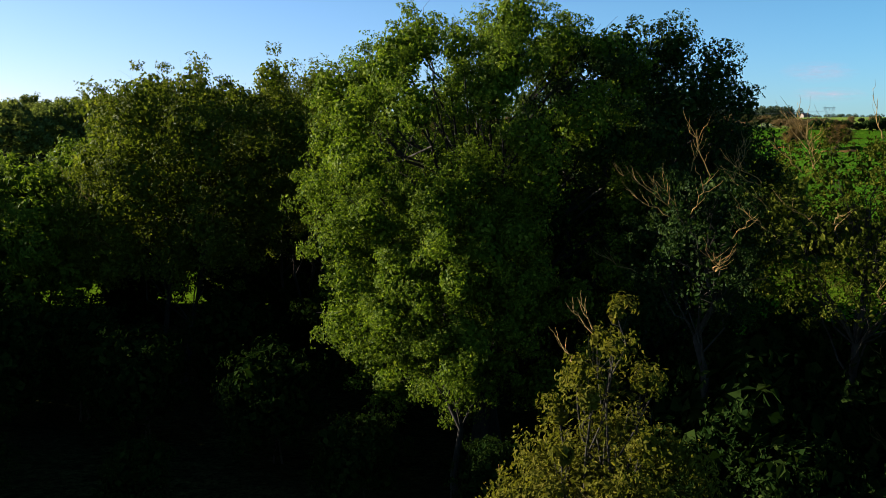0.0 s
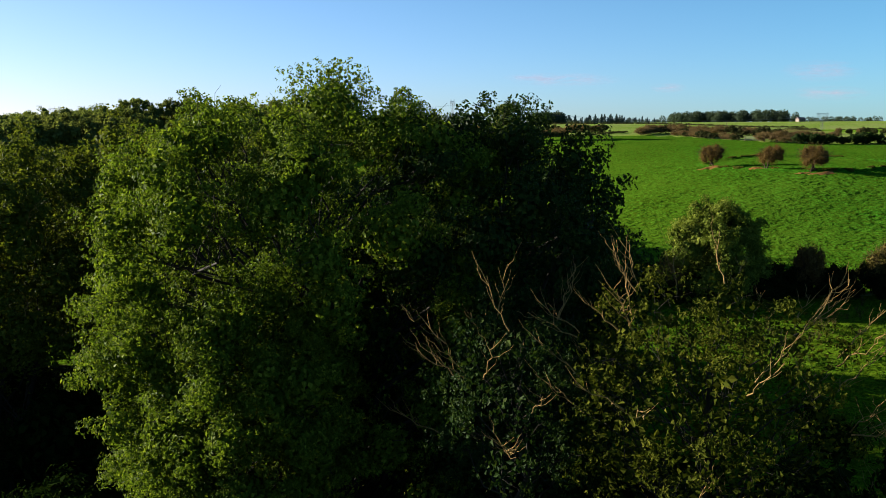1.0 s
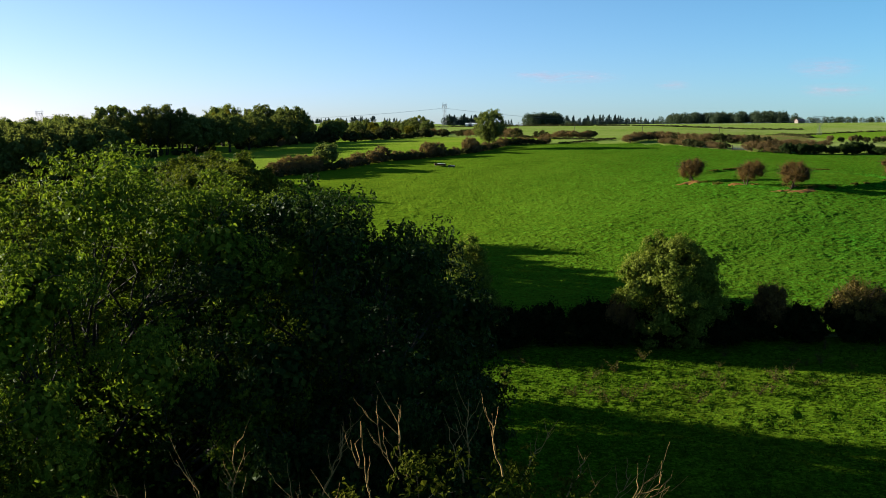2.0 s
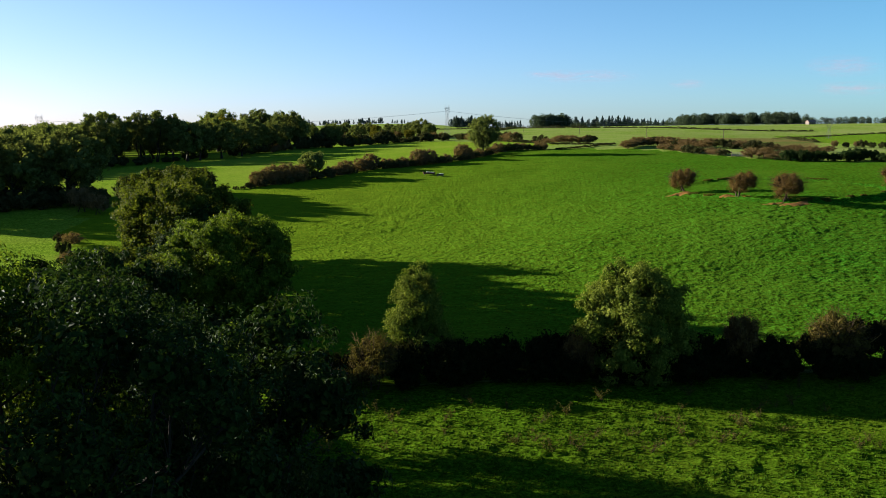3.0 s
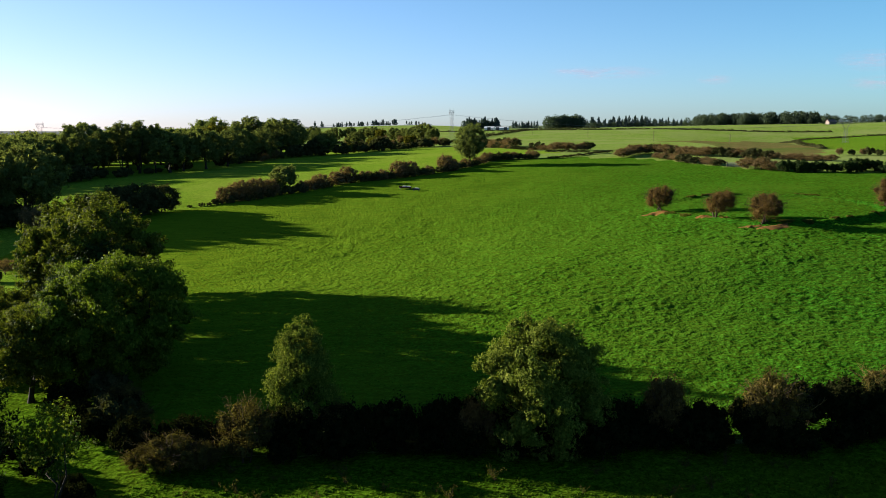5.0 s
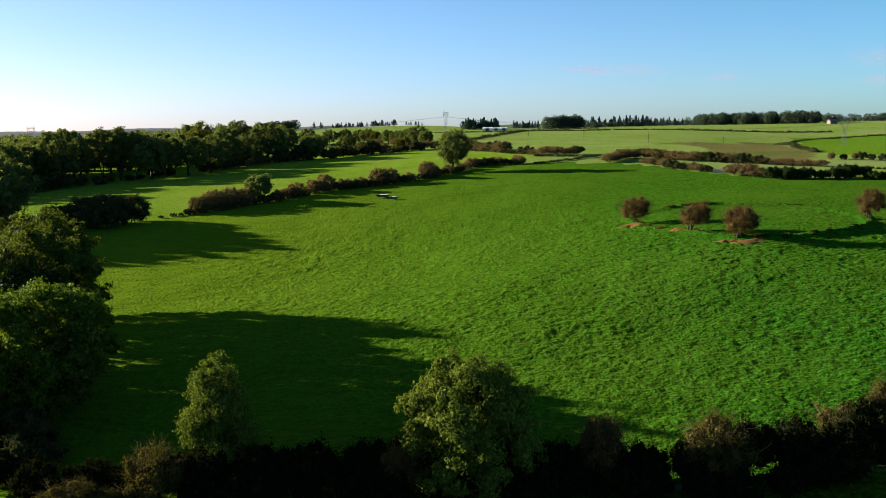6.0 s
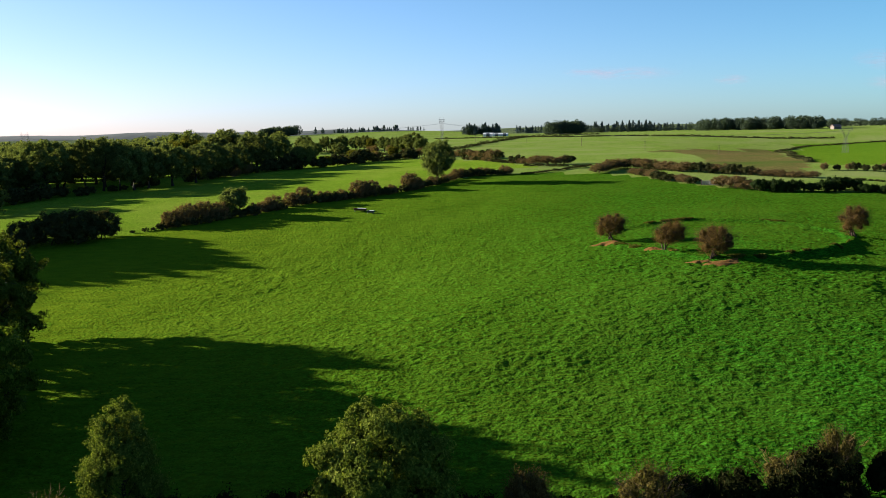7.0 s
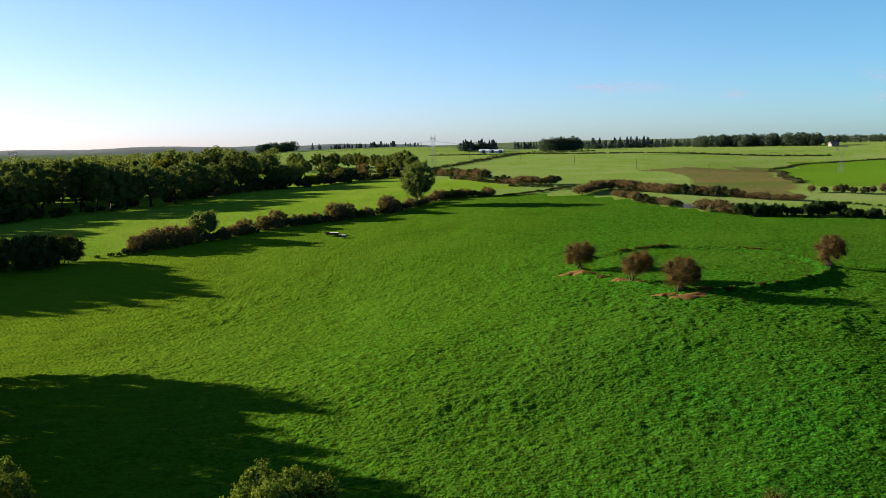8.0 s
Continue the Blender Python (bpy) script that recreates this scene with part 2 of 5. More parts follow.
def land(x, y):
    """Height of the ground without its small lumps; takes arrays."""
    x, y = np.asarray(x, float), np.asarray(y, float)
    hollow = 1.0 * np.exp(-((x - 64) / 16) ** 2 - ((y - 143) / 16) ** 2)
    x, y = x / 1.25, y / 1.25
    v, w, w2, u = np.tanh((y - 150) / 130), np.tanh((y - 102) / 16), np.tanh((y - 240) / 60), np.tanh(x / 120)
    g, k = np.exp(-((x - 65) / 45) ** 2 - ((y - 140) / 45) ** 2), np.exp(-((x - 15) / 45) ** 2 - ((y - 165) / 35) ** 2)
    f, h, r = np.tanh((y - 400) / 500), np.tanh(x / 500), np.tanh((y - 480) / 60)
    q = np.exp(-((x - 165) / 50) ** 2 - ((y - 410) / 60) ** 2)
    z = np.stack([1 + 0 * x, v, v * v, v ** 3, w, w2, u, u * v, u * u, u * v * v, g, k, f, h, f * h, w * u, r, r * h, q], -1) @ RELIEF
    # a rise under the skyline in the north-west
    rise = 10.5 * np.exp(-((y - 745) / 130) ** 2) / ((1 + np.exp(np.clip((x - 5) / 22, -40, 40))) * (1 + np.exp(np.clip((-190 - x) / 22, -40, 40))))
    return z + rise - hollow


def banks(x, y):
    """The ring bank of the old fort, and the low field bank behind it."""
    dx, dy = x - FORT_X, y - FORT_Y
    d, a = np.hypot(dx, dy), np.arctan2(dy, dx)
    strong = np.exp(-((np.degrees(a) + 52) / 34) ** 2)
    ring = np.exp(-((d - fort_r(np.degrees(a))) / 1.1) ** 2) * (0.40 + 0.42 * strong)
    inside = 0.32 / (1 + np.exp(np.minimum((d - fort_r(np.degrees(a))) / 1.2, 50))) * strong
    low = 0.9 * np.exp(-((y - 317 + 0.08 * (x - 60)) / 2.0) ** 2) / (1 + np.exp(np.minimum((np.abs(x - 60) - 11) / 1.5, 50)))
    return ring + inside + low


def lattice(x, y, cell, seed):
    """Smooth noise between -1 and 1 on arrays."""
    r = np.random.RandomState(seed).rand(256, 256) * 2 - 1
    gx, gy = x / cell, y / cell
    ix, iy = np.floor(gx).astype(int), np.floor(gy).astype(int)
    fx, fy = gx - ix, gy - iy
    fx, fy = fx * fx * (3 - 2 * fx), fy * fy * (3 - 2 * fy)
    a, b = r[ix % 256, iy % 256], r[(ix + 1) % 256, iy % 256]
    c, d = r[ix % 256, (iy + 1) % 256], r[(ix + 1) % 256, (iy + 1) % 256]
    return (a * (1 - fx) + b * fx) * (1 - fy) + (c * (1 - fx) + d * fx) * fy


def ground_z(x, y):
    x, y = np.asarray(x, float), np.asarray(y, float)
    near = np.exp(-(np.maximum(np.hypot(x - 40, y - 180) - 160, 0) / 120) ** 2)
    lumps = 0.22 * lattice(x, y, 13.0, 1) + 0.09 * lattice(x, y, 4.5, 2) + 0.05 * lattice(x * 0.8, y, 2.3, 3)
    # tussocks: rounded humps with flatter sward between them
    hump = np.tanh(2.2 * np.maximum(lattice(x, y, 0.72, 4) + 0.6 * lattice(x, y, 0.48, 6), 0))
    hump = hump * np.clip((270 - y) / 60, 0.2, 1) * np.clip((x + 40) / 30, 0.2, 1) * np.clip((150 - x) / 35, 0.2, 1) * np.clip((y - 25) / 30, 0.15, 1)
    lumps = lumps + (0.118 + 0.04 * lattice(x, y, 18.0, 5) + 0.045 * lattice(x, y, 4.0, 9)) * hump
    return land(x, y) + banks(x, y) + lumps * near


def gz(x, y):
    return float(ground_z(np.array([x]), np.array([y]))[0])


# ---- mesh helpers ----
def mesh_np(name, verts, faces, mats, index=None, smooth=False):
    """A mesh from arrays; all faces have as many corners as the array has columns."""
    verts, faces = np.ascontiguousarray(verts, np.float32), np.ascontiguousarray(faces, np.int32)
    me = bpy.data.meshes.new(name)
    n, k = faces.shape
    me.vertices.add(len(verts))
    me.vertices.foreach_set("co", verts.ravel())
    me.loops.add(n * k)
    me.loops.foreach_set("vertex_index", faces.ravel())
    me.polygons.add(n)
    me.polygons.foreach_set("loop_start", np.arange(0, n * k, k, dtype=np.int32))
    if index is not None:
        me.polygons.foreach_set("material_index", np.ascontiguousarray(index, np.int32))
    me.polygons.foreach_set("use_smooth", np.full(n, smooth))
    for m in mats:
        me.materials.append(m)
    me.update(calc_edges=True)
    me.validate()
    return me


def thing(name, label, category, group="", at=(0, 0, 0), kind=""):
    ob = new(name)
    ob.empty_display_size = 0.5
    ob.location = at
    return tagged(ob, label, category, group, kind)


def part_np(name, verts, faces, mat, parent, label="", smooth=False):
    ob = new(name, mesh_np(name, verts, faces, [mat], None, smooth))
    ob.parent = parent
    if label:
        ob["label"] = label
    return ob


def unit(a):
    return a / np.maximum(np.linalg.norm(a, axis=-1, keepdims=True), 1e-9)


def sphere_dirs(rng, n):
    return unit(rng.normal(size=(n, 3)))


def leaf_quads(rng, pos, out, length, width, leaflets=1, fuzz=0.27):
    """Folded leaf blades at pos, turned mostly outwards and drooping."""
    n = len(pos)
    if leaflets > 1:
        pos, out = np.repeat(pos, leaflets, 0), np.repeat(out, leaflets, 0)
        pos = pos + rng.normal(size=pos.shape) * length * 0.28
    n = len(pos)
    nr = unit(out * 1.0 + rng.normal(size=(n, 3)) * fuzz + np.array([0, 0, 0.15]))
    d = unit(np.cross(nr, rng.normal(size=(n, 3))) + np.array([0, 0, -0.35]))
    s = unit(np.cross(d, nr))
    nr = np.cross(s, d)
    ln = (length * rng.uniform(0.65, 1.25, n))[:, None]
    wd = (width * rng.uniform(0.7, 1.25, n))[:, None]
    base = pos - d * ln * 0.5
    mid = pos - d * ln * 0.05
    v = np.stack([base, mid + s * wd * 0.5 + nr * wd * 0.18, pos + d * ln * 0.5 - nr * wd * 0.1, mid - s * wd * 0.5 + nr * wd * 0.18], 1)
    f = np.arange(n * 4).reshape(n, 4)
    return v.reshape(-1, 3), f


def tubes(paths, sides=6):
    """Tapered tubes along polylines: list of (points, radii)."""
    vs, fs, off = [], [], 0
    ang = np.linspace(0, 2 * np.pi, sides, endpoint=False)
    for pts, rad in paths:
        pts, rad = np.asarray(pts, float), np.asarray(rad, float)
        t = unit(np.gradient(pts, axis=0))
        ref = np.where(np.abs(t[:, 2:3]) > 0.9, np.array([[1.0, 0, 0]]), np.array([[0, 0, 1.0]]))
        a = unit(np.cross(t, ref))
        b = np.cross(t, a)
        ring = pts[:, None] + rad[:, None, None] * (np.cos(ang)[None, :, None] * a[:, None] + np.sin(ang)[None, :, None] * b[:, None])
        vs.append(ring.reshape(-1, 3))
        m = len(pts)
        i = np.arange(m - 1)[:, None] * sides
        j = np.arange(sides)[None, :]
        jn = (j + 1) % sides
        fs.append(np.stack([i + j, i + jn, i + sides + jn, i + sides + j], -1).reshape(-1, 4) + off)
        off += m * sides
    return np.concatenate(vs), np.concatenate(fs)


def wander(rng, a, b, n, bend):
    """A crooked way from a to b."""
    a, b = np.asarray(a, float), np.asarray(b, float)
    t = np.linspace(0, 1, n)[:, None]
    p = a + (b - a) * t
    off = rng.normal(size=(n, 3)) * bend * np.linalg.norm(b - a)
    off[0] = off[-1] = 0
    p = p + off * np.sin(np.pi * t)
    p[:, 2] += np.sin(np.pi * t[:, 0]) * 0.06 * np.linalg.norm(b - a)
    return p


def tree(name, label, category, height, radius, low, leaves, leaf, mat, seed, lobes=14, leaflets=1, taper=0.0, squash=1.0,
         bark=None, bare=0, clump=0.42, stems=1, trunk=0.03, fill=0.12, group="", lobe_size=0.40, apart=False, per=26, boxy=2.8, core=0.34, flat=1.0, skew=0.0, fuzz=0.27, reach=1.8, twigs=0):
    """A tree or bush: trunk and limbs, a crown of leaves in lobes and clumps, and bare shoots where the top has died back."""
    rng = np.random.RandomState(seed)
    bark = bark or M_BARK
    root = thing(name, label, category, group)
    mid, half = (low + height) / 2, (height - low) / 2
    # lobes that make up the uneven outline
    cen, rad = [np.array([0, 0, mid])], [min(radius, half) * 0.62]
    golden = math.pi * (3 - math.sqrt(5))
    for i in range(lobes):
        z = 1 - 1.9 * (i + 0.5) / lobes
        z = math.copysign(abs(z) ** flat, z)
        r = math.sqrt(max(0, 1 - abs(z) ** boxy))
        z *= 0.94
        a = golden * i + rng.uniform(-0.4, 0.4)
        lr = lobe_size * rng.uniform(0.75, 1.2)
        k = (1 - lr) * rng.uniform(0.88, 1.08)
        wide = radius * (1 - taper * (0.5 + 0.5 * z))
        cen.append(np.array([math.cos(a) * r * wide * k, math.sin(a) * r * wide * k * squash, mid + z * half * k]))
        rad.append(lr * min(wide, half) * rng.uniform(0.9, 1.1))
    cen, rad = np.array(cen), np.array(rad)
    cen[:, 2] = low + (cen[:, 2] - low) * (height - low) / ((cen[:, 2] + rad).max() - low)
    cen[:, 0] += skew * (cen[:, 2] - low)
    # clumps on the lobes' skins
    share = rad ** 2 / (rad ** 2).sum()
    pos, out = [], []
    for c, r, s in zip(cen, rad, share):
        n = max(2, int(leaves * s / per))
        d = sphere_dirs(rng, n)
        away = unit(c - np.array([0, 0, mid - 0.3 * half]) + 1e-3)
        keep = d @ away > rng.uniform(-0.9, 0.0, n)
        d = d[keep]
        p = c + d * r * rng.uniform(0.72, 1.06, (len(d), 1))
        inside = np.zeros(len(p), bool)
        for c2, r2 in zip(cen, rad):
            inside |= np.linalg.norm(p - c2, axis=1) < 0.72 * r2
        p, d = p[~inside], d[~inside]
        pos.append(p)
        out.append(d)
    cp, cd = np.concatenate(pos), np.concatenate(out)
    spread = np.clip(rng.normal(size=(len(cp) * per, 3)), -1.35, 1.35) * clump * 1.12 * np.repeat(rng.uniform(0.5, 1.1, len(cp)), per)[:, None] * np.array([1, 1, 0.75])
    pp = np.repeat(cp, per, 0) + spread
    dd = unit(np.repeat(cd, per, 0) * 0.75 + unit(spread) * 0.65)
    # sparse leaves inside
    nf = int(leaves * fill)
    q = sphere_dirs(rng, nf) * (rng.rand(nf, 1) ** 0.45) * np.array([radius * 0.8, radius * 0.8 * squash, half * 0.85])
    q[:, :2] *= (1 - taper * (0.5 + 0.5 * q[:, 2:3] / half))
    q[:, 2] += mid
    q[:, 0] += skew * (q[:, 2] - low)
    pp, dd = np.concatenate([pp, q]), np.concatenate([dd, unit(q - np.array([0, 0, mid]))])
    ok = pp[:, 2] > 0.05
    v, f = leaf_quads(rng, pp[ok], dd[ok], leaf, leaf * 0.5, leaflets, fuzz)
    # larger, shaded leaves in the heart of each lobe close the crown
    hearts, ways = [], []
    for c, r, sh in zip(cen, rad, share):
        n = max(8, int(leaves * sh * core * (2.4 if apart else 1.0)))
        d = sphere_dirs(rng, n)
        hearts.append(c + d * r * rng.uniform(0.30, 0.66, (n, 1)))
        ways.append(d)
    hearts, ways = np.concatenate(hearts), np.concatenate(ways)
    ok = hearts[:, 2] > 0.05
    v3, f3 = leaf_quads(rng, hearts[ok], ways[ok], leaf * (1.5 if apart else 2.4), leaf * (1.25 if apart else 2.0))
    v, f = np.concatenate([v, v3]), np.concatenate([f, f3 + len(v)])
    # wood
    top = np.array([rng.normal() * 0.05 * radius, rng.normal() * 0.05 * radius, low + (height - low) * 0.62])
    tr = height * trunk
    trunks, limbs = [], []
    for s in range(stems):
        foot = np.array([rng.normal() * 0.12 * radius, rng.normal() * 0.12 * radius, -0.3]) if stems > 1 else np.array([0, 0, -0.3])
        tip = top + (rng.normal(size=3) * np.array([0.25, 0.25, 0.08]) * radius if stems > 1 else 0)
        p = wander(rng, foot, tip, 9, 0.025)
        w = np.linspace(1, 0.3, 9) * tr / math.sqrt(stems)
        w[0] *= 1.5
        trunks.append((p, w))
    for c, r in zip(cen[1:], rad[1:]):
        src = trunks[rng.randint(stems)]
        i = int(np.clip(np.argmin(np.abs(src[0][:, 2] - max(low * 0.8, c[2] - 0.35 * (height - low)))), 2, 8))
        p = wander(rng, src[0][i], c, 6, 0.05)
        w0 = src[1][i] * 0.3
        limbs.append((p, np.linspace(1, 0.3, 6) * w0))
        for _ in range(4 if apart else 0):
            e = c + sphere_dirs(rng, 1)[0] * r * 0.95 + np.array([0, 0, 0.15 * r])
            limbs.append((wander(rng, p[rng.randint(3, 6)], e, 5, 0.06), np.linspace(1, 0.25, 5) * w0 * 0.22))
    if apart:
        v2, f2 = tubes(trunks, 8)
        wood = part_np("trunk", v2, f2, bark, root, "", True)
        for k in range(0, len(limbs), 5):
            v2, f2 = tubes(limbs[k:k + 5], 5)
            part_np("limb", v2, f2, bark, wood, "", True)
    else:
        v2, f2 = tubes(trunks + limbs[::2], 4)
        part_np("trunk", v2, f2, bark, root, "", True)
    part_np("crown", v, f, mat, root)
    if twigs:
        shoots = []
        for d in sphere_dirs(rng, twigs):
            d = unit(d * np.array([1, 1, 0.6]) + np.array([0, 0, 0.45]))
            a = np.array([skew * mid, 0, max(mid - 0.35 * half, 0.3)])
            e = np.array([skew * (mid - low), 0, mid]) + d * np.array([radius, radius * squash, half]) * rng.uniform(0.85, 1.14)
            shoots.append((wander(rng, a, e, 5, 0.05), np.linspace(0.028, 0.007, 5)))
        v2, f2 = tubes(shoots, 3)
        part_np("twig_fan", v2, f2, bark, root, "fine bare outer shoots", True)
    for _ in range(bare):
        j = 1 + rng.randint(len(cen) - 1)
        c, r = cen[j], rad[j]
        way = unit(c - np.array([0, 0, mid - 0.2 * half]))
        d = unit(way * np.array([1, 1, 0.2]) + rng.normal(size=3) * np.array([0.35, 0.35, 0.15]) + np.array([0, 0, 0.32]))
        long = min(rng.uniform(0.8, 1.4) * r + 0.4, reach)
        a = c + d * r * 0.55
        p = wander(rng, a, a + d * long, 8, 0.045)
        p[:, 2] += np.linspace(0, 1, 8) ** 2 * 0.26 * long
        shoots = [(p, np.linspace(0.026, 0.007, 8))]
        side = unit(np.cross(d, np.array([0, 0, 1.0])) + 1e-3)
        for k in range(5):
            i = 2 + k
            w = unit(d * 0.9 + side * (0.75 if k % 2 else -0.75) + rng.normal(size=3) * 0.25)
            far = long * rng.uniform(0.22, 0.5)
            q = wander(rng, p[i], p[i] + w * far, 5, 0.05)
            q[:, 2] += np.linspace(0, 1, 5) ** 2 * 0.55 * far
            shoots.append((q, np.linspace(0.012, 0.004, 5)))
        v2, f2 = tubes(shoots, 4)
        part_np("bare_branch", v2, f2, M_DEADWOOD, root, "bleached leafless dead branch", True)
    return root


def stand(x, y, turn=0.0, sx=1.0, sz=None, sink=0.0, sy=None):
    """The pose of a plant on the ground, scaled."""
    sz = sx if sz is None else sz
    sy = sx if sy is None else sy
    return Matrix.LocRotScale((x, y, gz(x, y) - sink), Euler((0, 0, radians(turn))), (sx, sy, sz))


def plant(template, poses, labels=None):
    """Copies of a plant at the poses; the template itself takes the last one."""
    made = [copy_thing(template, m) for m in poses[:-1]]
    template.matrix_basis = poses[-1]
    made.append(template)
    if labels:
        for ob, lab in zip(made, labels):
            ob["label"] = lab
    return made


# ---- ground ----
def spaced(lo, hi, step, first, last, grow=1.13):
    """Grid lines: even between lo and hi, wider and wider out to first and last."""
    mid = list(np.arange(lo, hi + 0.01, step))
    up, s = [], step
    while (up[-1] if up else hi) < last:
        s = min(s * (grow if s < 1.2 else 1.08), 160.0)
        up.append((up[-1] if up else hi) + s)
    down, s = [], step
    while (down[-1] if down else lo) > first:
        s = min(s * (grow if s < 1.2 else 1.08), 160.0)
        down.append((down[-1] if down else lo) - s)
    return np.array(down[::-1] + mid + up)


def in_poly(x, y, poly):
    ins = np.zeros(x.shape, bool)
    for (ax, ay), (bx, by) in zip(poly, poly[1:] + poly[:1]):
        cross = ((ay > y) != (by > y)) & (x < (bx - ax) * (y - ay) / (by - ay + 1e-9) + ax)
        ins ^= cross
    return ins


def build_ground():
    xs, ys = spaced(0, 104, 0.30, -4600, 4600, 1.06), spaced(112, 178, 0.29, -1500, 4800, 1.017)
    ys = np.concatenate([ys[ys < -30], np.arange(-29.5, 84, 0.9), ys[ys >= 84.2]])
    gx, gy = np.meshgrid(xs, ys)
    z = ground_z(gx, gy)
    nx, ny = len(xs), len(ys)
    v = np.stack([gx, gy, z], -1).reshape(-1, 3)
    i = (np.arange(ny - 1)[:, None] * nx + np.arange(nx - 1)[None, :]).ravel()
    f = np.stack([i, i + 1, i + nx + 1, i + nx], -1)
    cx, cy = v[f].mean(1)[:, 0], v[f].mean(1)[:, 1]
    wob = 1.5 * lattice(cx, cy, 9.0, 7)
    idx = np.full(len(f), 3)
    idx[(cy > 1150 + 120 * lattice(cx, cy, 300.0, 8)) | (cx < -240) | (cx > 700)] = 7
    main = [(0, 111), (60, 112), (140, 132), (220, 180), (160, 262), (128, 265), (112, 272), (97, 283), (84, 306), (72, 322), (50, 330), (26, 322), (8, 295), (-31, 251), (-43, 240), (-60, 224), (-54, 192), (-26, 160), (-14, 130)]
    west = [(-20, 160), (-43, 238), (-31, 251), (8, 295), (26, 322), (30, 345), (60, 345), (40, 400), (2, 455), (-60, 560), (-180, 480), (-200, 180), (-60, 150)]
    near = [(-240, -240), (320, -240), (320, 120), (140, 131), (60, 111), (0, 111), (-16, 134), (-34, 150), (-110, 146), (-240, 100)]
    rush = [(109, 336), (114, 311), (122, 300), (130, 301), (130, 316), (140, 343), (144, 382), (158, 430), (172, 500), (184, 541), (178, 547), (132, 509), (106, 455), (116, 430), (115, 381), (109, 350)]
    vivid = [(141, 345), (143, 329), (152, 327), (161, 331), (300, 320), (420, 520), (250, 569), (206, 565), (184, 541), (168, 480), (155, 414)]
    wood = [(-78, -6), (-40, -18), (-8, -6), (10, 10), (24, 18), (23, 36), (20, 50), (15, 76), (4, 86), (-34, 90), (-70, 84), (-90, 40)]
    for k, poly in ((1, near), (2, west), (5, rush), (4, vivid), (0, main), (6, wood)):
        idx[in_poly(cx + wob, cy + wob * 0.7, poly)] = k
    ground = new("ground", mesh_np("ground", v, f, [M_FIELD, M_NEAR, M_WEST, M_FAR_HAZE, M_VIVID, M_RUSH, M_FLOOR_SHADE, M_PLAIN_HAZE], idx, True))
    tagged(ground, "rolling green pasture land with lumpy grass fields", "ground", "", "structure")


build_ground()


# ---- near wood ----
def grow(x, y, top, name, label, category, radius, low, *args, turn=0.0, **kw):
    """A tree of its own at x, y whose top reaches the height top."""
    g = gz(x, y)
    t = tree(name, label, category, top - g, radius, low, *args, apart=True, **kw)
    t.matrix_basis = stand(x, y, turn)
    return t


grow(2.3, 48.3, 19.8, "ash_tree", "tall broad ash tree in full green leaf", "tree", 9.9, 1.0, 76000, 0.16, M_ASH, 11, lobes=105, leaflets=3, lobe_size=0.18, clump=0.36, per=50, boxy=3.2, flat=0.85, fuzz=0.5, core=0.42, fill=0.08)
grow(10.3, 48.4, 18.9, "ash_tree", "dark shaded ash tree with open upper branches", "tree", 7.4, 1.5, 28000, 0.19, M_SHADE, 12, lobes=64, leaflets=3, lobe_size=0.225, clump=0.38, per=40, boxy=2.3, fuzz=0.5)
grow(0.6, 43.4, 11.8, "ash_tree", "low spreading ash boughs in full green leaf", "tree", 5.0, 4.6, 22000, 0.16, M_ASH, 38, trunk=0.010, lobes=50, leaflets=3, lobe_size=0.22, clump=0.36, per=46, boxy=2.6, fuzz=0.5)
grow(12.2, 60.0, 15.8, "ash_tree", "dense ash tree at the wood edge with shade painted dark", "tree", 6.8, 0.8, 14000, 0.27, M_SHADE, 13, lobes=32, leaflets=3, lobe_size=0.27, clump=0.38, per=40, boxy=3.0)
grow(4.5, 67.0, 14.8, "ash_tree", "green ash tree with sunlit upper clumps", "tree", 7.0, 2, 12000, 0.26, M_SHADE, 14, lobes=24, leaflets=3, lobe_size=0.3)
grow(-10.6, 68.0, 18.3, "ash_tree", "tall ash tree with thin open crown over bare stems", "tree", 8.2, 6.5, 18000, 0.23, M_OAK, 15, lobes=34, leaflets=3, stems=4, trunk=0.011, lobe_size=0.29, clump=0.4, per=36, boxy=3.2, fuzz=0.42)
grow(-17.6, 61.5, 17.6, "ash_tree", "yellowing ash tree with thinning top", "tree", 8.0, 4.5, 18000, 0.23, M_OAK, 16, lobes=32, leaflets=3, stems=2, trunk=0.014, bare=8, lobe_size=0.29, clump=0.4, per=36, boxy=2.6, fuzz=0.42)
grow(-29.0, 62.0, 11.5, "ash_tree", "broad green tree at the wood edge", "tree", 7.0, 1.5, 8000, 0.34, M_ASH, 17, lobes=22, leaflets=3, lobe_size=0.3)
grow(-30.0, 84.0, 13.8, "ash_tree", "tall green tree deep in the wood", "tree", 8.0, 3, 7500, 0.40, M_ASH, 31, lobes=20, leaflets=3)
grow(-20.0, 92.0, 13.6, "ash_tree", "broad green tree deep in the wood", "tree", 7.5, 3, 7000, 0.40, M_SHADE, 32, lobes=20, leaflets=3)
grow(15.9, 35.6, 12.9, "ash_tree", "half dead ash tree with bleached bare shoots", "tree", 4.9, 9.6, 7500, 0.15, M_DYING, 18, trunk=0.015, lobes=44, leaflets=3, core=0.12, bare=46, reach=1.6, lobe_size=0.30, clump=0.3, per=30, boxy=3.0, fuzz=0.42)
grow(10.6, 37.2, 11.8, "ash_tree", "thin leafed dying ash tree with bare shoots", "tree", 3.2, 9.0, 4000, 0.15, M_SHADE, 37, trunk=0.015, lobes=22, leaflets=3, core=0.12, bare=18, lobe_size=0.32, clump=0.3, per=30, boxy=3.0, fuzz=0.42)
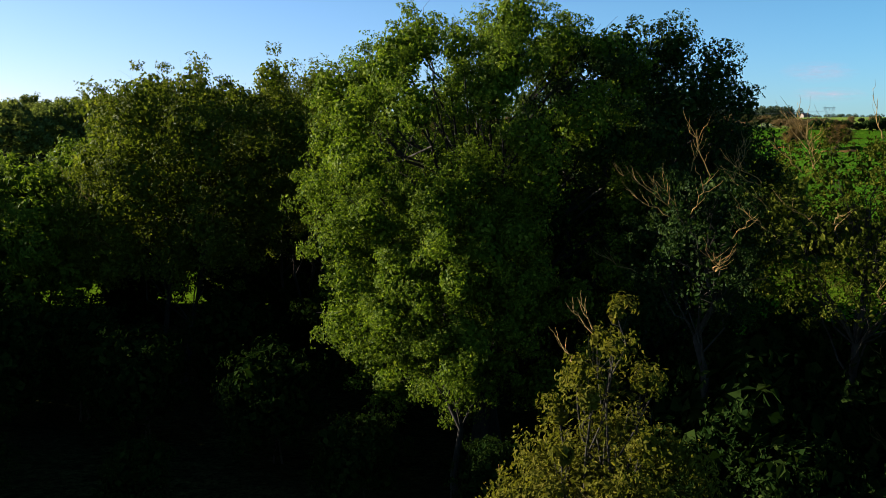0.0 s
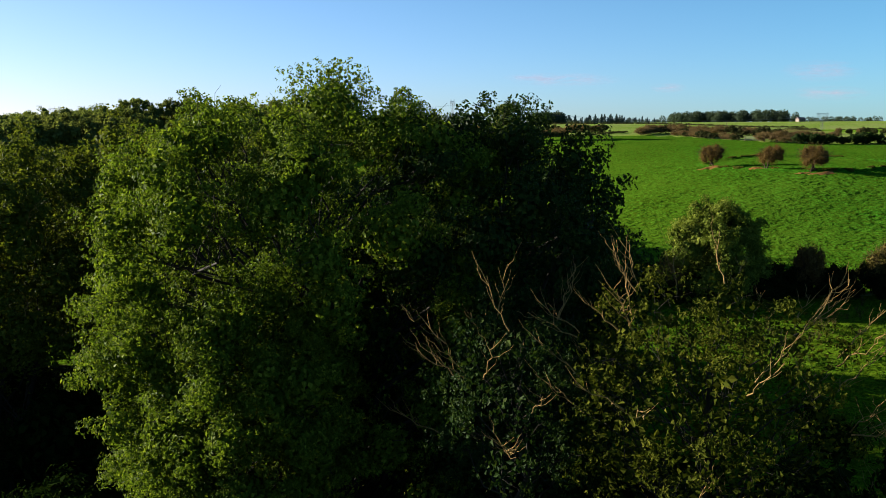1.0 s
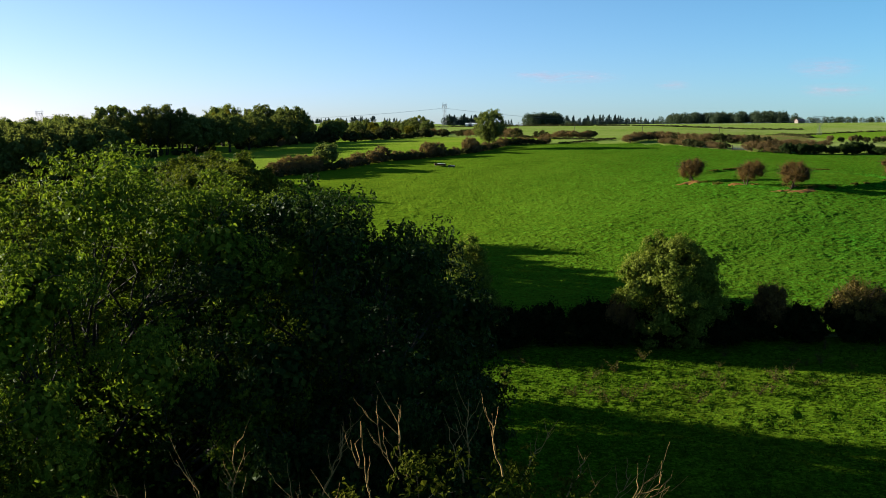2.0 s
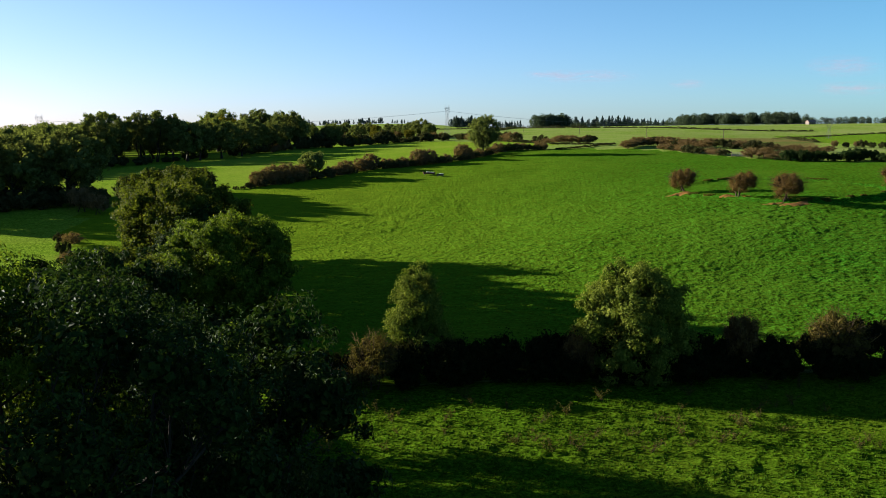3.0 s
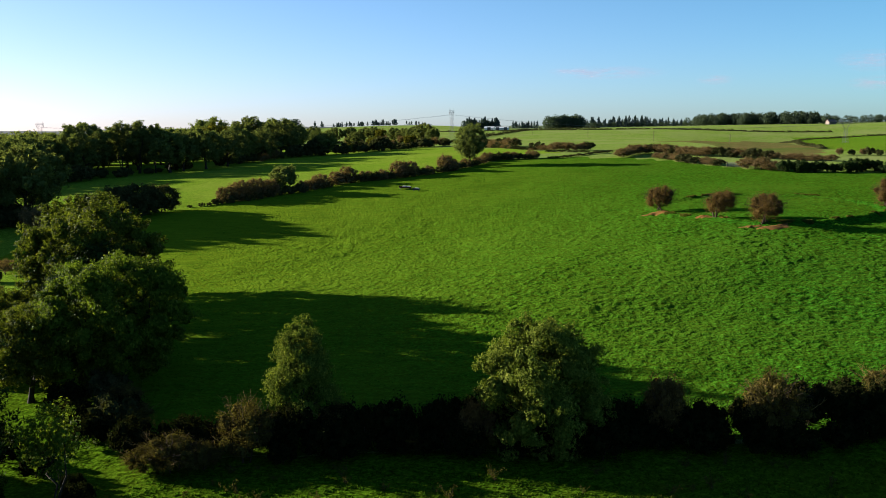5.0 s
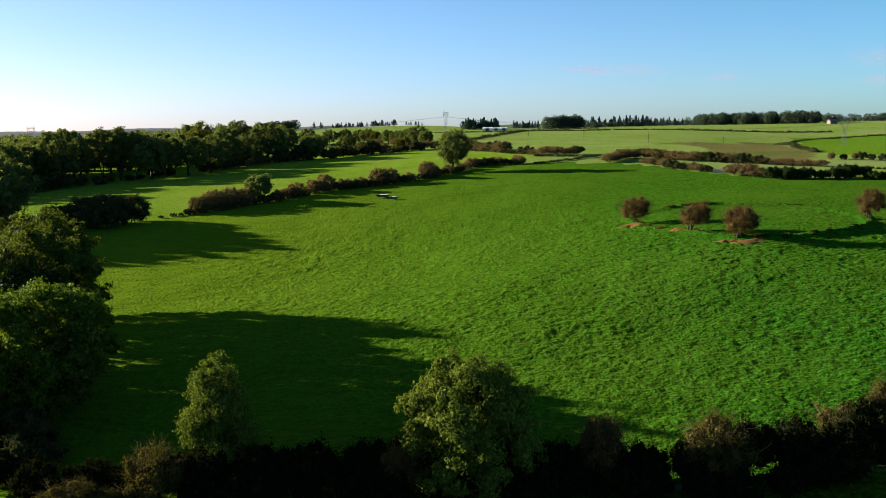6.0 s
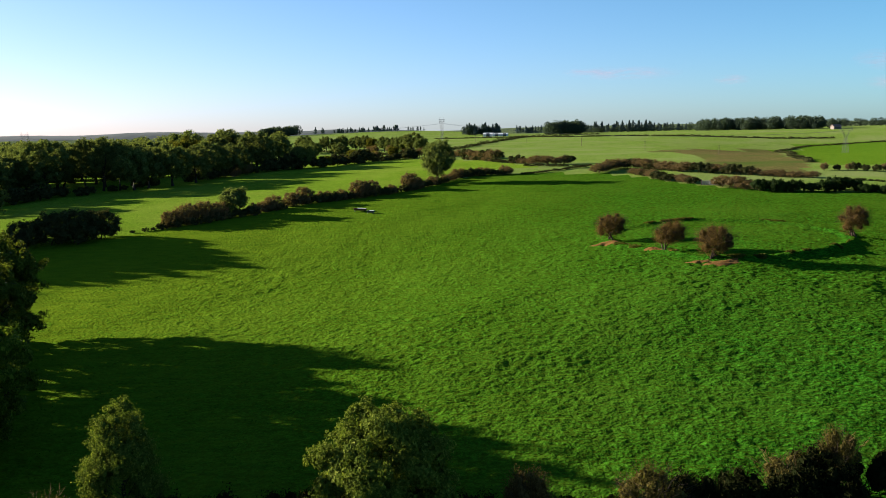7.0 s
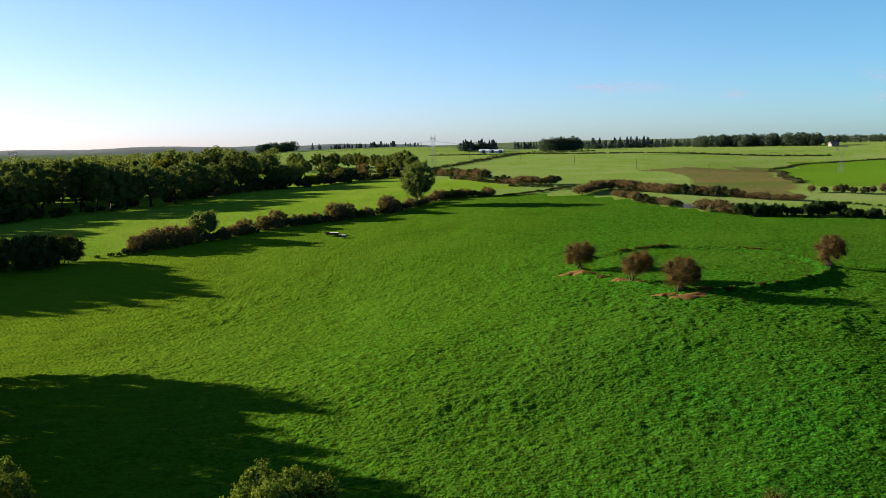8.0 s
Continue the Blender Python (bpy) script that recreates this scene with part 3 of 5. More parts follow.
grow(20.8, 33.5, 9.0, "ash_tree", "small dying ash tree with sparse leaves", "tree", 4.2, 0.8, 6500, 0.21, M_UNDER_SHADE, 19, trunk=0.018, lobes=26, leaflets=3, core=0.34, bare=26, lobe_size=0.32, clump=0.3, per=30)
grow(26.5, 37.0, 6.2, "ash_tree", "low thorny tree at the wood edge, shade painted into its leaves", "tree", 4.2, 0.5, 7000, 0.22, M_UNDER_SHADE, 36, lobes=18, leaflets=3, bare=16, lobe_size=0.34)
grow(3.9, 22.0, 8.6, "willow_tree", "young pale green willow with upswept shoots", "tree", 4.6, 0.5, 24000, 0.15, M_YELLOW, 20, lobes=40, leaflets=2, taper=0.8, lobe_size=0.22, bare=14, clump=0.26, per=34, fuzz=0.42)
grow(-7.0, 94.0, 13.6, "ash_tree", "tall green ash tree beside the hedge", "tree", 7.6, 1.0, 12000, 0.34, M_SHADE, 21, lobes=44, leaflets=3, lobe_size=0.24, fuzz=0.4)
grow(-5.5, 128.0, 13.4, "sycamore_tree", "dense rounded sycamore lit on one side", "tree", 8.2, 0.2, 20000, 0.32, M_ASH, 22, lobes=64, leaflets=3, lobe_size=0.21, per=30, boxy=2.5, fuzz=0.25, core=0.5)
grow(-14.5, 144.0, 17.2, "oak_tree", "broad olive green oak in the field hedge", "tree", 9.4, 0.8, 17000, 0.36, M_OAK, 23, lobes=64, leaflets=3, lobe_size=0.2, per=30, fuzz=0.36, core=0.45)
grow(-13.5, 125.0, 8.6, "oak_tree", "olive green scrubby oak beside a hedge tree", "tree", 5.2, 0.3, 7000, 0.30, M_OAK, 39, lobes=30, leaflets=3, lobe_size=0.28, fuzz=0.36)
grow(-21.0, 135.0, 8.4, "oak_tree", "olive green scrubby oak in the field boundary", "tree", 5.0, 0.3, 6000, 0.32, M_OAK, 40, lobes=28, leaflets=3, lobe_size=0.28, fuzz=0.36)
grow(-25.0, 168.0, 17.0, "oak_tree", "broad oak standing in the field boundary", "tree", 8.6, 1, 10000, 0.42, M_OAK, 24, lobes=24, leaflets=3, lobe_size=0.32)
grow(-11.5, 137.0, 13.5, "oak_tree", "dark green tree between two larger hedge trees", "tree", 6.0, 0.8, 7500, 0.38, M_SHADE, 34, lobes=20, leaflets=3, lobe_size=0.32)
grow(-20.0, 156.0, 15.5, "oak_tree", "olive green tree in the field boundary", "tree", 7.0, 0.8, 8000, 0.40, M_OAK, 35, lobes=22, leaflets=3, lobe_size=0.32)
grow(1.7, 98.0, 6.4, "ash_tree", "young slender ash tree with visible forked stem", "tree", 2.8, 3.0, 1700, 0.24, M_ASH, 25, core=0.15, lobes=14, leaflets=3, stems=2, trunk=0.016)
grow(17.2, 114.4, 9.2, "birch_tree", "slim pale pointed tree in the hedge", "tree", 4.3, 0.2, 16000, 0.22, M_PALE, 26, lobes=26, leaflets=2, taper=0.6, trunk=0.016, lobe_size=0.29, clump=0.35)
grow(38.3, 112.0, 9.9, "sycamore_tree", "round pale leafed sycamore in the hedge", "tree", 5.9, -3.2, 26000, 0.25, M_PALE, 27, lobes=64, leaflets=3, trunk=0.02, lobe_size=0.24, clump=0.36, per=34, boxy=2.3, fuzz=0.27, core=0.4)
grow(27.5, 309.0, 26.4, "ash_tree", "lone upright ash tree in the field hedge", "tree", 4.9, 0.6, 8000, 0.32, M_BELT_ASH_HAZE, 28, lobes=34, leaflets=2, lobe_size=0.27, boxy=2.3, fuzz=0.4)
grow(-17.2, 262.0, 17.0, "ash_tree", "small rounded green tree in the far hedge", "tree", 3.9, 0.6, 3000, 0.42, M_BELT_ASH_HAZE, 29, lobes=16, leaflets=2)

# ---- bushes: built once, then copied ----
B_DARK = tree("hedge_bush", "dark tangled bramble and blackthorn bush in a hedge", "bush", 3.0, 2.3, 0.0, 2000, 0.22, M_BRAMBLE_SHADE, 41, lobes=14, bark=M_TWIG, stems=3, fill=0.35, clump=0.3, group="hedge bushes")
B_LOW = tree("hedge_bush", "dark low bush in a distant field hedge", "bush", 3.0, 2.3, 0.0, 1000, 0.30, M_THICKET, 45, lobes=11, bark=M_TWIG, stems=1, fill=0.35, clump=0.3, group="distant hedge bushes")
B_BROWN = tree("hedge_bush", "brown twiggy autumn hawthorn bush in a hedge", "bush", 4.0, 2.5, 0.1, 7500, 0.11, M_BROWN, 42, lobes=18, bark=M_TWIG, bare=4, twigs=90, lobe_size=0.36, stems=3, fill=0.35, clump=0.3, group="hedge bushes")
B_RED = tree("hedge_bush", "reddish brown hawthorn bush turning to autumn", "bush", 3.6, 2.1, 0.1, 6500, 0.105, M_HAW, 43, lobes=16, twigs=80, lobe_size=0.38, bark=M_TWIG, stems=3, fill=0.35, clump=0.28, group="hedge bushes")
B_GORSE = tree("gorse_bush", "dense dark green gorse bush", "bush", 2.6, 2.6, 0.0, 1400, 0.32, M_SHADE, 44, lobes=12, bark=M_TWIG, stems=2, fill=0.35, clump=0.3, group="gorse bushes")
B_BROWN_LOW = tree("hedge_bush", "brown autumn bush in a distant field hedge", "bush", 4.0, 2.5, 0.0, 2600, 0.14, M_RUSSET, 48, lobes=14, bark=M_TWIG, stems=2, fill=0.3, clump=0.36, fuzz=0.42, boxy=2.2, group="distant hedge bushes")
B_RED_LOW = tree("hedge_bush", "reddish brown thorn bush in a distant field hedge", "bush", 3.6, 2.1, 0.0, 2400, 0.14, M_RUSSET, 49, lobes=14, bark=M_TWIG, stems=2, fill=0.3, clump=0.34, fuzz=0.42, boxy=2.2, group="distant hedge bushes")
B_THICK = tree("thicket", "tall dark rounded thicket at the field corner", "bush", 8.0, 5.6, -1.0, 6000, 0.30, M_THICKET, 50, lobes=34, leaflets=2, bark=M_TWIG, stems=3, fill=0.3, clump=0.4, lobe_size=0.26, boxy=2.2, group="field corner thickets")
B_TALL = tree("hedge_bush", "tall rounded brown thorn hedge in a field boundary", "bush", 5.4, 3.3, -0.8, 4200, 0.20, M_RUSSET, 55, lobes=30, leaflets=2, bark=M_TWIG, stems=2, fill=0.3, clump=0.34, lobe_size=0.28, boxy=2.4, group="distant hedge bushes")
rng = np.random.RandomState(5)


def row(points, step, jitter=0.5):
    """Places along a polyline."""
    out = []
    for (ax, ay), (bx, by) in zip(points, points[1:]):
        n = max(1, int(round(math.hypot(bx - ax, by - ay) / step)))
        for i in range(n):
            t = i / n
            out.append((ax + (bx - ax) * t + rng.normal() * jitter, ay + (by - ay) * t + rng.normal() * jitter))
    return out


dark, brown, red, gorse, low, far_low = [], [], [], [], [], []
# near field hedge
for x, y in row([(3, 110), (20, 112), (38, 113), (60, 112.5), (75, 118), (150, 138)], 2.1):
    k = rng.uniform(0.75, 1.1)
    dark.append(stand(x, y, rng.uniform(0, 360), k * 1.15, k * 1.42, 0.1))
brown += [stand(13.2, 109.4, 20, 1.15, 1.5, 0.4), stand(7.2, 107.4, 80, 1.15, 0.9, 0.3), stand(5.0, 107.2, 130, 0.75, 0.65, 0.2), stand(9.8, 107.9, 10, 0.85, 0.7, 0.3), stand(-2.0, 120.5, 50, 1.0, 0.9, 0.2), stand(0.5, 117.5, 250, 0.8, 0.75, 0.2), stand(58.4, 112.3, 140, 1.35, 1.55), stand(70.0, 118.0, 60, 1.1, 0.95), stand(74.0, 119.0, 200, 0.8, 1.45), stand(20.5, 113.0, 100, 0.9, 1.0), stand(90, 122, 10, 1.1, 1.0), stand(104, 126, 250, 1.0, 1.1)]
red += [stand(33.0, 110.6, 0, 1.0, 1.35), stand(49.2, 112.6, 70, 1.15, 1.65)]
for x, y in row([(20, 109.6), (38, 110.2), (60, 110.0), (76, 115.0)], 2.6):
    k = rng.uniform(0.7, 1.05)
    dark.append(stand(x, y, rng.uniform(0, 360), k * 1.1, k * 1.1, 0.2))
# west boundary of the big field
for x, y in row([(-1, 116), (-8, 130), (-20, 155), (-27, 172)], 3.0):
    k = rng.uniform(0.9, 1.4)
    low.append(stand(x, y, rng.uniform(0, 360), k, k, 0.1))
plant(B_THICK, [stand(x, y, turn, k, k * 0.95) for x, y, turn, k in ((-54, 234, 10, 0.80), (-49, 237, 80, 0.95), (-44, 237, 200, 1.0), (-41, 242, 300, 0.86), (-61, 227, 150, 0.66))])
for x, y, k in ((-52, 190, 0.6), (-47, 180, 0.7), (-42, 170, 0.7), (-37, 160, 0.8)):
    low.append(stand(x, y, rng.uniform(0, 360), k * 1.0, k * 1.3, 0.5))
brown += [stand(-61, 222, 30, 1.5, 1.5), stand(-56, 219, 90, 1.2, 1.2), stand(-48, 186, 140, 1.0, 0.7), stand(-41, 168, 210, 1.0, 0.6)]
# hedge on the far side, running up to the lone ash
for x, y in row([(-36, 248), (-30, 251), (-18, 259.5), (-9, 268.5), (0, 279), (10, 285), (21, 294), (28, 308), (33, 325), (49, 328)], 2.2):
    k = rng.uniform(0.5, 0.9) * (0.45 if x < -31 else 1.1)
    (low if rng.rand() < 0.7 else brown).append(stand(x, y, rng.uniform(0, 360), k * 1.15, k * 1.05, 0.7 * k))
plant(B_TALL, [stand(x, y, rng.uniform(0, 360), k, k * high) for x, y, k, high in ((-29.0, 251.8, 0.80, 0.95), (-26.0, 254.0, 0.95, 1.0), (-23.0, 256.6, 1.0, 0.95), (-20.0, 259.0, 0.95, 0.85), (-9.5, 268.6, 0.85, 0.82), (-6.0, 272.5, 0.80, 0.85), (-3.6, 275.6, 0.85, 1.0), (9.0, 284.6, 0.95, 0.95), (11.6, 286.2, 0.9, 0.9), (21.0, 294.2, 0.9, 1.0), (22.8, 296.0, 0.75, 0.85))])
for x, y, k in ((-13, 264, 0.9), (-11, 266.5, 0.9), (0.0, 281, 0.85), (1.5, 282, 0.8), (5, 281.5, 0.9), (16.8, 289.5, 0.8), (33, 326, 0.8), (38, 326.5, 0.8), (46, 330, 0.9)):
    (brown if k > 1.2 else red).append(stand(x, y, rng.uniform(0, 360), k * 1.15, k * 1.2, 0.9 * k))
# rows behind the far bank and to the east: along each, the height falls from h0 to h1
ROWS_EAST = [([(20, 455), (35, 430), (44, 405)], 3.4, 3.6, 4.0, 0.55), ([(30, 420), (44, 385), (50, 377)], 2.6, 1.6, 1.6, 0.2),
             ([(50, 377), (56, 366), (63, 362), (69, 367)], 3.0, 3.2, 3.4, 0.8), ([(53, 358), (64, 352), (75, 348)], 2.2, 0.9, 0.8, 0.0),
             ([(33, 326), (40, 327), (50, 329)], 3.4, 2.4, 2.2, 0.6), ([(52, 326), (63, 335), (72, 347)], 1.8, 0.9, 0.8, 0.0)]
ROWS_FORT = [([(73, 321), (80, 336), (86, 334), (97, 317), (104, 312), (111, 307)], 2.0, 3.2, 3.0, 0.75), ([(111, 307), (121, 297), (127, 292)], 2.0, 2.4, 2.0, 0.7),
             ([(82, 315), (85, 308), (88, 297), (91, 292), (95, 284)], 2.4, 2.2, 2.5, 0.75), ([(99, 279.5), (104, 274), (108, 271)], 2.4, 2.8, 3.6, 0.85)]
for points, step, h0, h1, share in ROWS_EAST + ROWS_FORT:
    spots = row(points, step, 0.35)
    for i, (x, y) in enumerate(spots):
        high = (h0 + (h1 - h0) * i / len(spots)) * rng.uniform(0.75, 1.15)
        if rng.rand() < share:
            (brown if rng.rand() < 0.6 else red).append(stand(x, y, rng.uniform(0, 360), 0.36 * high + 0.25, high / 3.9, 0.1))
        else:
            low.append(stand(x, y, rng.uniform(0, 360), 0.38 * high + 0.3, high / 3.0, 0.1))
for x, y in row([(107, 270), (116, 267.5), (127, 268), (129, 264), (150, 258), (190, 240)], 1.7, 0.5):
    k = rng.uniform(0.7, 1.25) * (1.1 if x < 127 else 0.75)
    gorse.append(stand(x, y, rng.uniform(0, 360), k * 0.85, k, 0.1))
for x, y in row([(135, 313), (140, 311), (146, 307), (152, 309)], 2.6) + row([(152, 309), (170, 312)], 3.0):
    k = rng.uniform(0.55, 0.85)
    (low if rng.rand() < 0.6 else red).append(stand(x, y, rng.uniform(0, 360), k, k, 0.1))
for x, y in row([(132, 286), (140, 280), (152, 276)], 1.8):
    k = rng.uniform(0.2, 0.35)
    low.append(stand(x, y, rng.uniform(0, 360), k * 1.6, k, 0.1))
# far field boundaries
for x, y in row([(141, 345), (145, 380), (155, 414), (168, 490), (184, 541), (206, 565), (231, 569), (250, 569), (330, 560)], 2.6):
    k = rng.uniform(0.2, 0.5)
    far_low.append((x, y, k * rng.uniform(1.2, 2.6)))
for x, y in row([(-6, 723), (50, 690), (86, 655), (133, 639), (166, 618), (195, 604), (231, 596)], 2.2):
    k = rng.uniform(0.3, 0.5)
    far_low.append((x, y, k * rng.uniform(1.2, 2.6)))
for x, y in row([(-60, 590), (-35, 559), (-11, 512), (6, 516), (60, 690), (110, 700)], 3.6):
    k = rng.uniform(0.6, 1.0)
    far_low.append((x, y, k * rng.uniform(1.2, 2.6)))
# wood understorey
for x, y, k in ((16, 68, 1.2), (12, 76, 1.2), (5, 84, 1.3), (-10, 82, 1.8), (-2, 78, 1.6), (19, 36, 1.3), (21, 41, 1.1), (18, 50, 1.2), (17, 58, 1.2), (12, 23, 0.8), (-2, 113.5, 1.0), (-5, 117, 1.1), (-1, 119, 1.0), (-8, 121, 1.2), (-4, 107, 0.8), (-8.5, 110, 0.9), (-12, 114, 0.9), (0.5, 104, 0.6), (16.5, 108.6, 0.7), (2.5, 100.5, 0.8), (4.5, 97.5, 0.8)):
    dark.append(stand(x, y, rng.uniform(0, 360), k, k, 0.1))
U_TREE = tree("elder_tree", "leafy sapling in the wood understorey, shade painted into its leaves", "tree", 9.0, 4.0, 0.2, 3000, 0.30, M_UNDER_SHADE, 46, lobes=18, leaflets=2, bark=M_TWIG, stems=2, trunk=0.014, fill=0.3, group="understorey saplings")
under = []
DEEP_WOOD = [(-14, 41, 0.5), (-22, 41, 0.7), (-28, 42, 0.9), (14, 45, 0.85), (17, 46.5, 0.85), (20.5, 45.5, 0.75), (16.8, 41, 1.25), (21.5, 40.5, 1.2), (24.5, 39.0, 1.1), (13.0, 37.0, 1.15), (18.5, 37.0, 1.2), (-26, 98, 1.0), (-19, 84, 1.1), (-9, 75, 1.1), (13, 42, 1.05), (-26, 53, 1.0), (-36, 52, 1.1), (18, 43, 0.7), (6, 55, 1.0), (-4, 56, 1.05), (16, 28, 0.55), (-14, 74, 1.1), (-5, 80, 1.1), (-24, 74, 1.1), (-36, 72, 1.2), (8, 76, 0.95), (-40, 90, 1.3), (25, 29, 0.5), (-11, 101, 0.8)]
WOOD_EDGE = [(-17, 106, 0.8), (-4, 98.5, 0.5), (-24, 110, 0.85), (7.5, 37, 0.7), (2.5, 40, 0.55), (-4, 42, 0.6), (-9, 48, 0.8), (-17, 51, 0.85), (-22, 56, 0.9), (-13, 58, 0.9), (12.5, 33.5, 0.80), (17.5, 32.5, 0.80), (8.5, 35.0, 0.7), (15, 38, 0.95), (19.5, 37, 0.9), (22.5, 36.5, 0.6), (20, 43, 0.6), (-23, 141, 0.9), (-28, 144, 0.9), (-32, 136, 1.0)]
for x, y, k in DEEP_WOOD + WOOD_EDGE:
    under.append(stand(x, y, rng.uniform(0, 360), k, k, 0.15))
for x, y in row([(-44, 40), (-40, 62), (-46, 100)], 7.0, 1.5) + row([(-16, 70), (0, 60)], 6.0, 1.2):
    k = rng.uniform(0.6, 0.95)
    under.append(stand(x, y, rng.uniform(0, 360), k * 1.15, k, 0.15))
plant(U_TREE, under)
for x, y in row([(-50, 366), (-44, 385), (-40, 392), (-24, 408), (-11, 452), (6, 465), (20, 456)], 3.2, 1.2) + row([(-60, 562), (-6, 527)], 5.0, 3.0):
    k = rng.uniform(0.7, 1.5)
    (low if rng.rand() < 0.6 else red).append(stand(x, y, rng.uniform(0, 360), k, k, 0.1))
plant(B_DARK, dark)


def massed(name, label, template, poses):
    """Far bushes that cannot be told apart: the template's crown at every pose, joined."""
    crown = [c for c in template.children if c.name.startswith("crown")][0].data
    n, m = len(crown.vertices), len(crown.polygons)
    co, fc = np.zeros(n * 3, np.float32), np.zeros(m * 4, np.int32)
    crown.vertices.foreach_get("co", co)
    crown.loops.foreach_get("vertex_index", fc)
    co, fc = co.reshape(-1, 3), fc.reshape(-1, 4)[::2]
    vs = [co @ np.array(p.to_3x3()).T + np.array(p.translation) for p in poses]
    fs = [fc + i * n for i in range(len(poses))]
    tagged(new(name, mesh_np(name, np.concatenate(vs), np.concatenate(fs), [M_THICKET])), label, "hedge", "", "stuff")


is_far = lambda m: m.translation.y > 340 or m.to_scale().z < 0.42
massed("distant_hedge", "dark low hedges and scrub between distant fields", B_LOW, [m for m in low if is_far(m)])
plant(B_LOW, [m for m in low if not is_far(m)])
far_off = lambda m: m.translation.y > 150
plant(B_BROWN, [m for m in brown if not far_off(m)])
plant(B_BROWN_LOW, [m for m in brown if far_off(m)])
plant(B_RED, [m for m in red if not far_off(m)])
plant(B_RED_LOW, [m for m in red if far_off(m)])
plant(B_GORSE, gorse)

# ---- hawthorns on the ring fort ----
for x, y, high, wide, lean, seed in ((65.5, 211.0, 4.9, 3.3, 0.20, 51), (73.6, 197.2, 4.7, 3.1, 0.22, 52), (105.8, 207.2, 5.4, 2.7, 0.05, 53), (78.8, 188.4, 5.3, 3.3, 0.08, 54)):
    haw = tree("hawthorn_tree", "domed wind clipped hawthorn with thin reddish leaves", "tree", high, wide * 1.15, 0.1, 18000, 0.095, M_HAW, seed, lobes=18, bark=M_TWIG, stems=3, twigs=170, fill=0.5, clump=0.42, trunk=0.05, group="ring fort hawthorns", lobe_size=0.36, boxy=2.6, taper=0.25, skew=lean, fuzz=0.42)
    haw.matrix_basis = stand(x - 0.5 * lean * high, y, 0)

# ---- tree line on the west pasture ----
L_OAK = tree("oak_tree", "tall broad oak in a shelter belt", "tree", 17.0, 9.6, 1.2, 6400, 0.46, M_BELT_HAZE, 61, lobes=40, leaflets=2, boxy=2.1, core=0.45, clump=0.5, group="shelter belt trees", lobe_size=0.27)
L_ASH = tree("ash_tree", "tall green ash in a shelter belt", "tree", 17.0, 8.6, 1.4, 6000, 0.46, M_BELT_ASH_HAZE, 62, lobes=36, leaflets=2, boxy=2.2, core=0.45, clump=0.5, group="shelter belt trees", lobe_size=0.28)
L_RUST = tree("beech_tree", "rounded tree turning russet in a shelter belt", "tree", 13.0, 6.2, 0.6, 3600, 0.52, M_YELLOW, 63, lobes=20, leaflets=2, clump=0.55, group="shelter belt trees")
grow(-96.0, 327.0, 29.0, "oak_tree", "broad domed oak in a shelter belt", "tree", 9.6, 1.0, 11000, 0.40, M_BELT_ASH_HAZE, 65, lobes=60, leaflets=3, lobe_size=0.22, boxy=2.2, core=0.4, fuzz=0.4)
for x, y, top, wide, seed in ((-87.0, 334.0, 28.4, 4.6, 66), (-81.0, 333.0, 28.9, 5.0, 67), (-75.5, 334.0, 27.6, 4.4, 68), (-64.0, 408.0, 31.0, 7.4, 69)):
    grow(x, y, top, "ash_tree", "tall ash with open crown over bare stems in a shelter belt", "tree", wide, 4.5, 5000, 0.40, M_BELT_HAZE, seed, lobes=26, leaflets=3, stems=2, trunk=0.018, lobe_size=0.30, core=0.25, fuzz=0.4, group="shelter belt trees")
oaks, ashes, rusts = [], [], []
# each: x, y, kind, size
WEST_CLUMP = [(-70, 237, 0, 1.02), (-77, 245, 1, 1.05), (-80, 231, 0, 1.0), (-88, 242, 0, 1.05), (-92, 226, 1, 1.0), (-104, 240, 0, 1.05), (-120, 250, 1, 1.0), (-100, 216, 0, 1.0)]
BELT_FRONT = [(-103, 296, 1, 0.84), (-108, 312, 1, 0.90), (-70, 332, 1, 0.82), (-67, 336, 0, 0.78), (-61, 341, 1, 0.82), (-56, 349, 0, 0.74), (-56, 364, 1, 0.80), (-50, 372, 0, 0.72), (-48, 396, 0, 0.93)]
BELT_BACK = [(-132, 296, 0, 0.88), (-128, 312, 1, 0.86), (-122, 328, 0, 0.85), (-113, 340, 1, 0.84), (-104, 350, 0, 0.82), (-96, 362, 1, 0.84), (-88, 374, 0, 0.80), (-77, 398, 1, 1.02), (-72, 388, 2, 1.12), (-62, 404, 0, 0.92), (-56, 412, 1, 0.92)]
BELT_DEEP = [(-32, 401, 1, 0.60), (-150, 330, 0, 0.82), (-145, 350, 1, 0.80), (-130, 368, 0, 0.80), (-112, 385, 1, 0.80), (-100, 410, 0, 0.78), (-85, 430, 2, 1.0), (-160, 300, 0, 0.85), (-170, 330, 1, 0.80), (-72, 586, 0, 0.64), (-110, 470, 1, 0.75)]
FAR_CLUMPS = [(-68, 575, 1, 0.52), (-36, 582, 0, 0.55), (-30, 572, 2, 0.62), (-15, 548, 0, 0.5), (-9, 540, 2, 0.6), (3, 515, 1, 0.5), (-24, 409, 2, 0.36), (-4, 459, 2, 0.46), (-11, 453, 2, 0.34), (-45, 400, 2, 0.42), (-38, 440, 1, 0.5), (-30, 470, 0, 0.5), (-52, 520, 1, 0.5), (-85, 450, 2, 0.9), (-66, 453, 0, 0.80)]
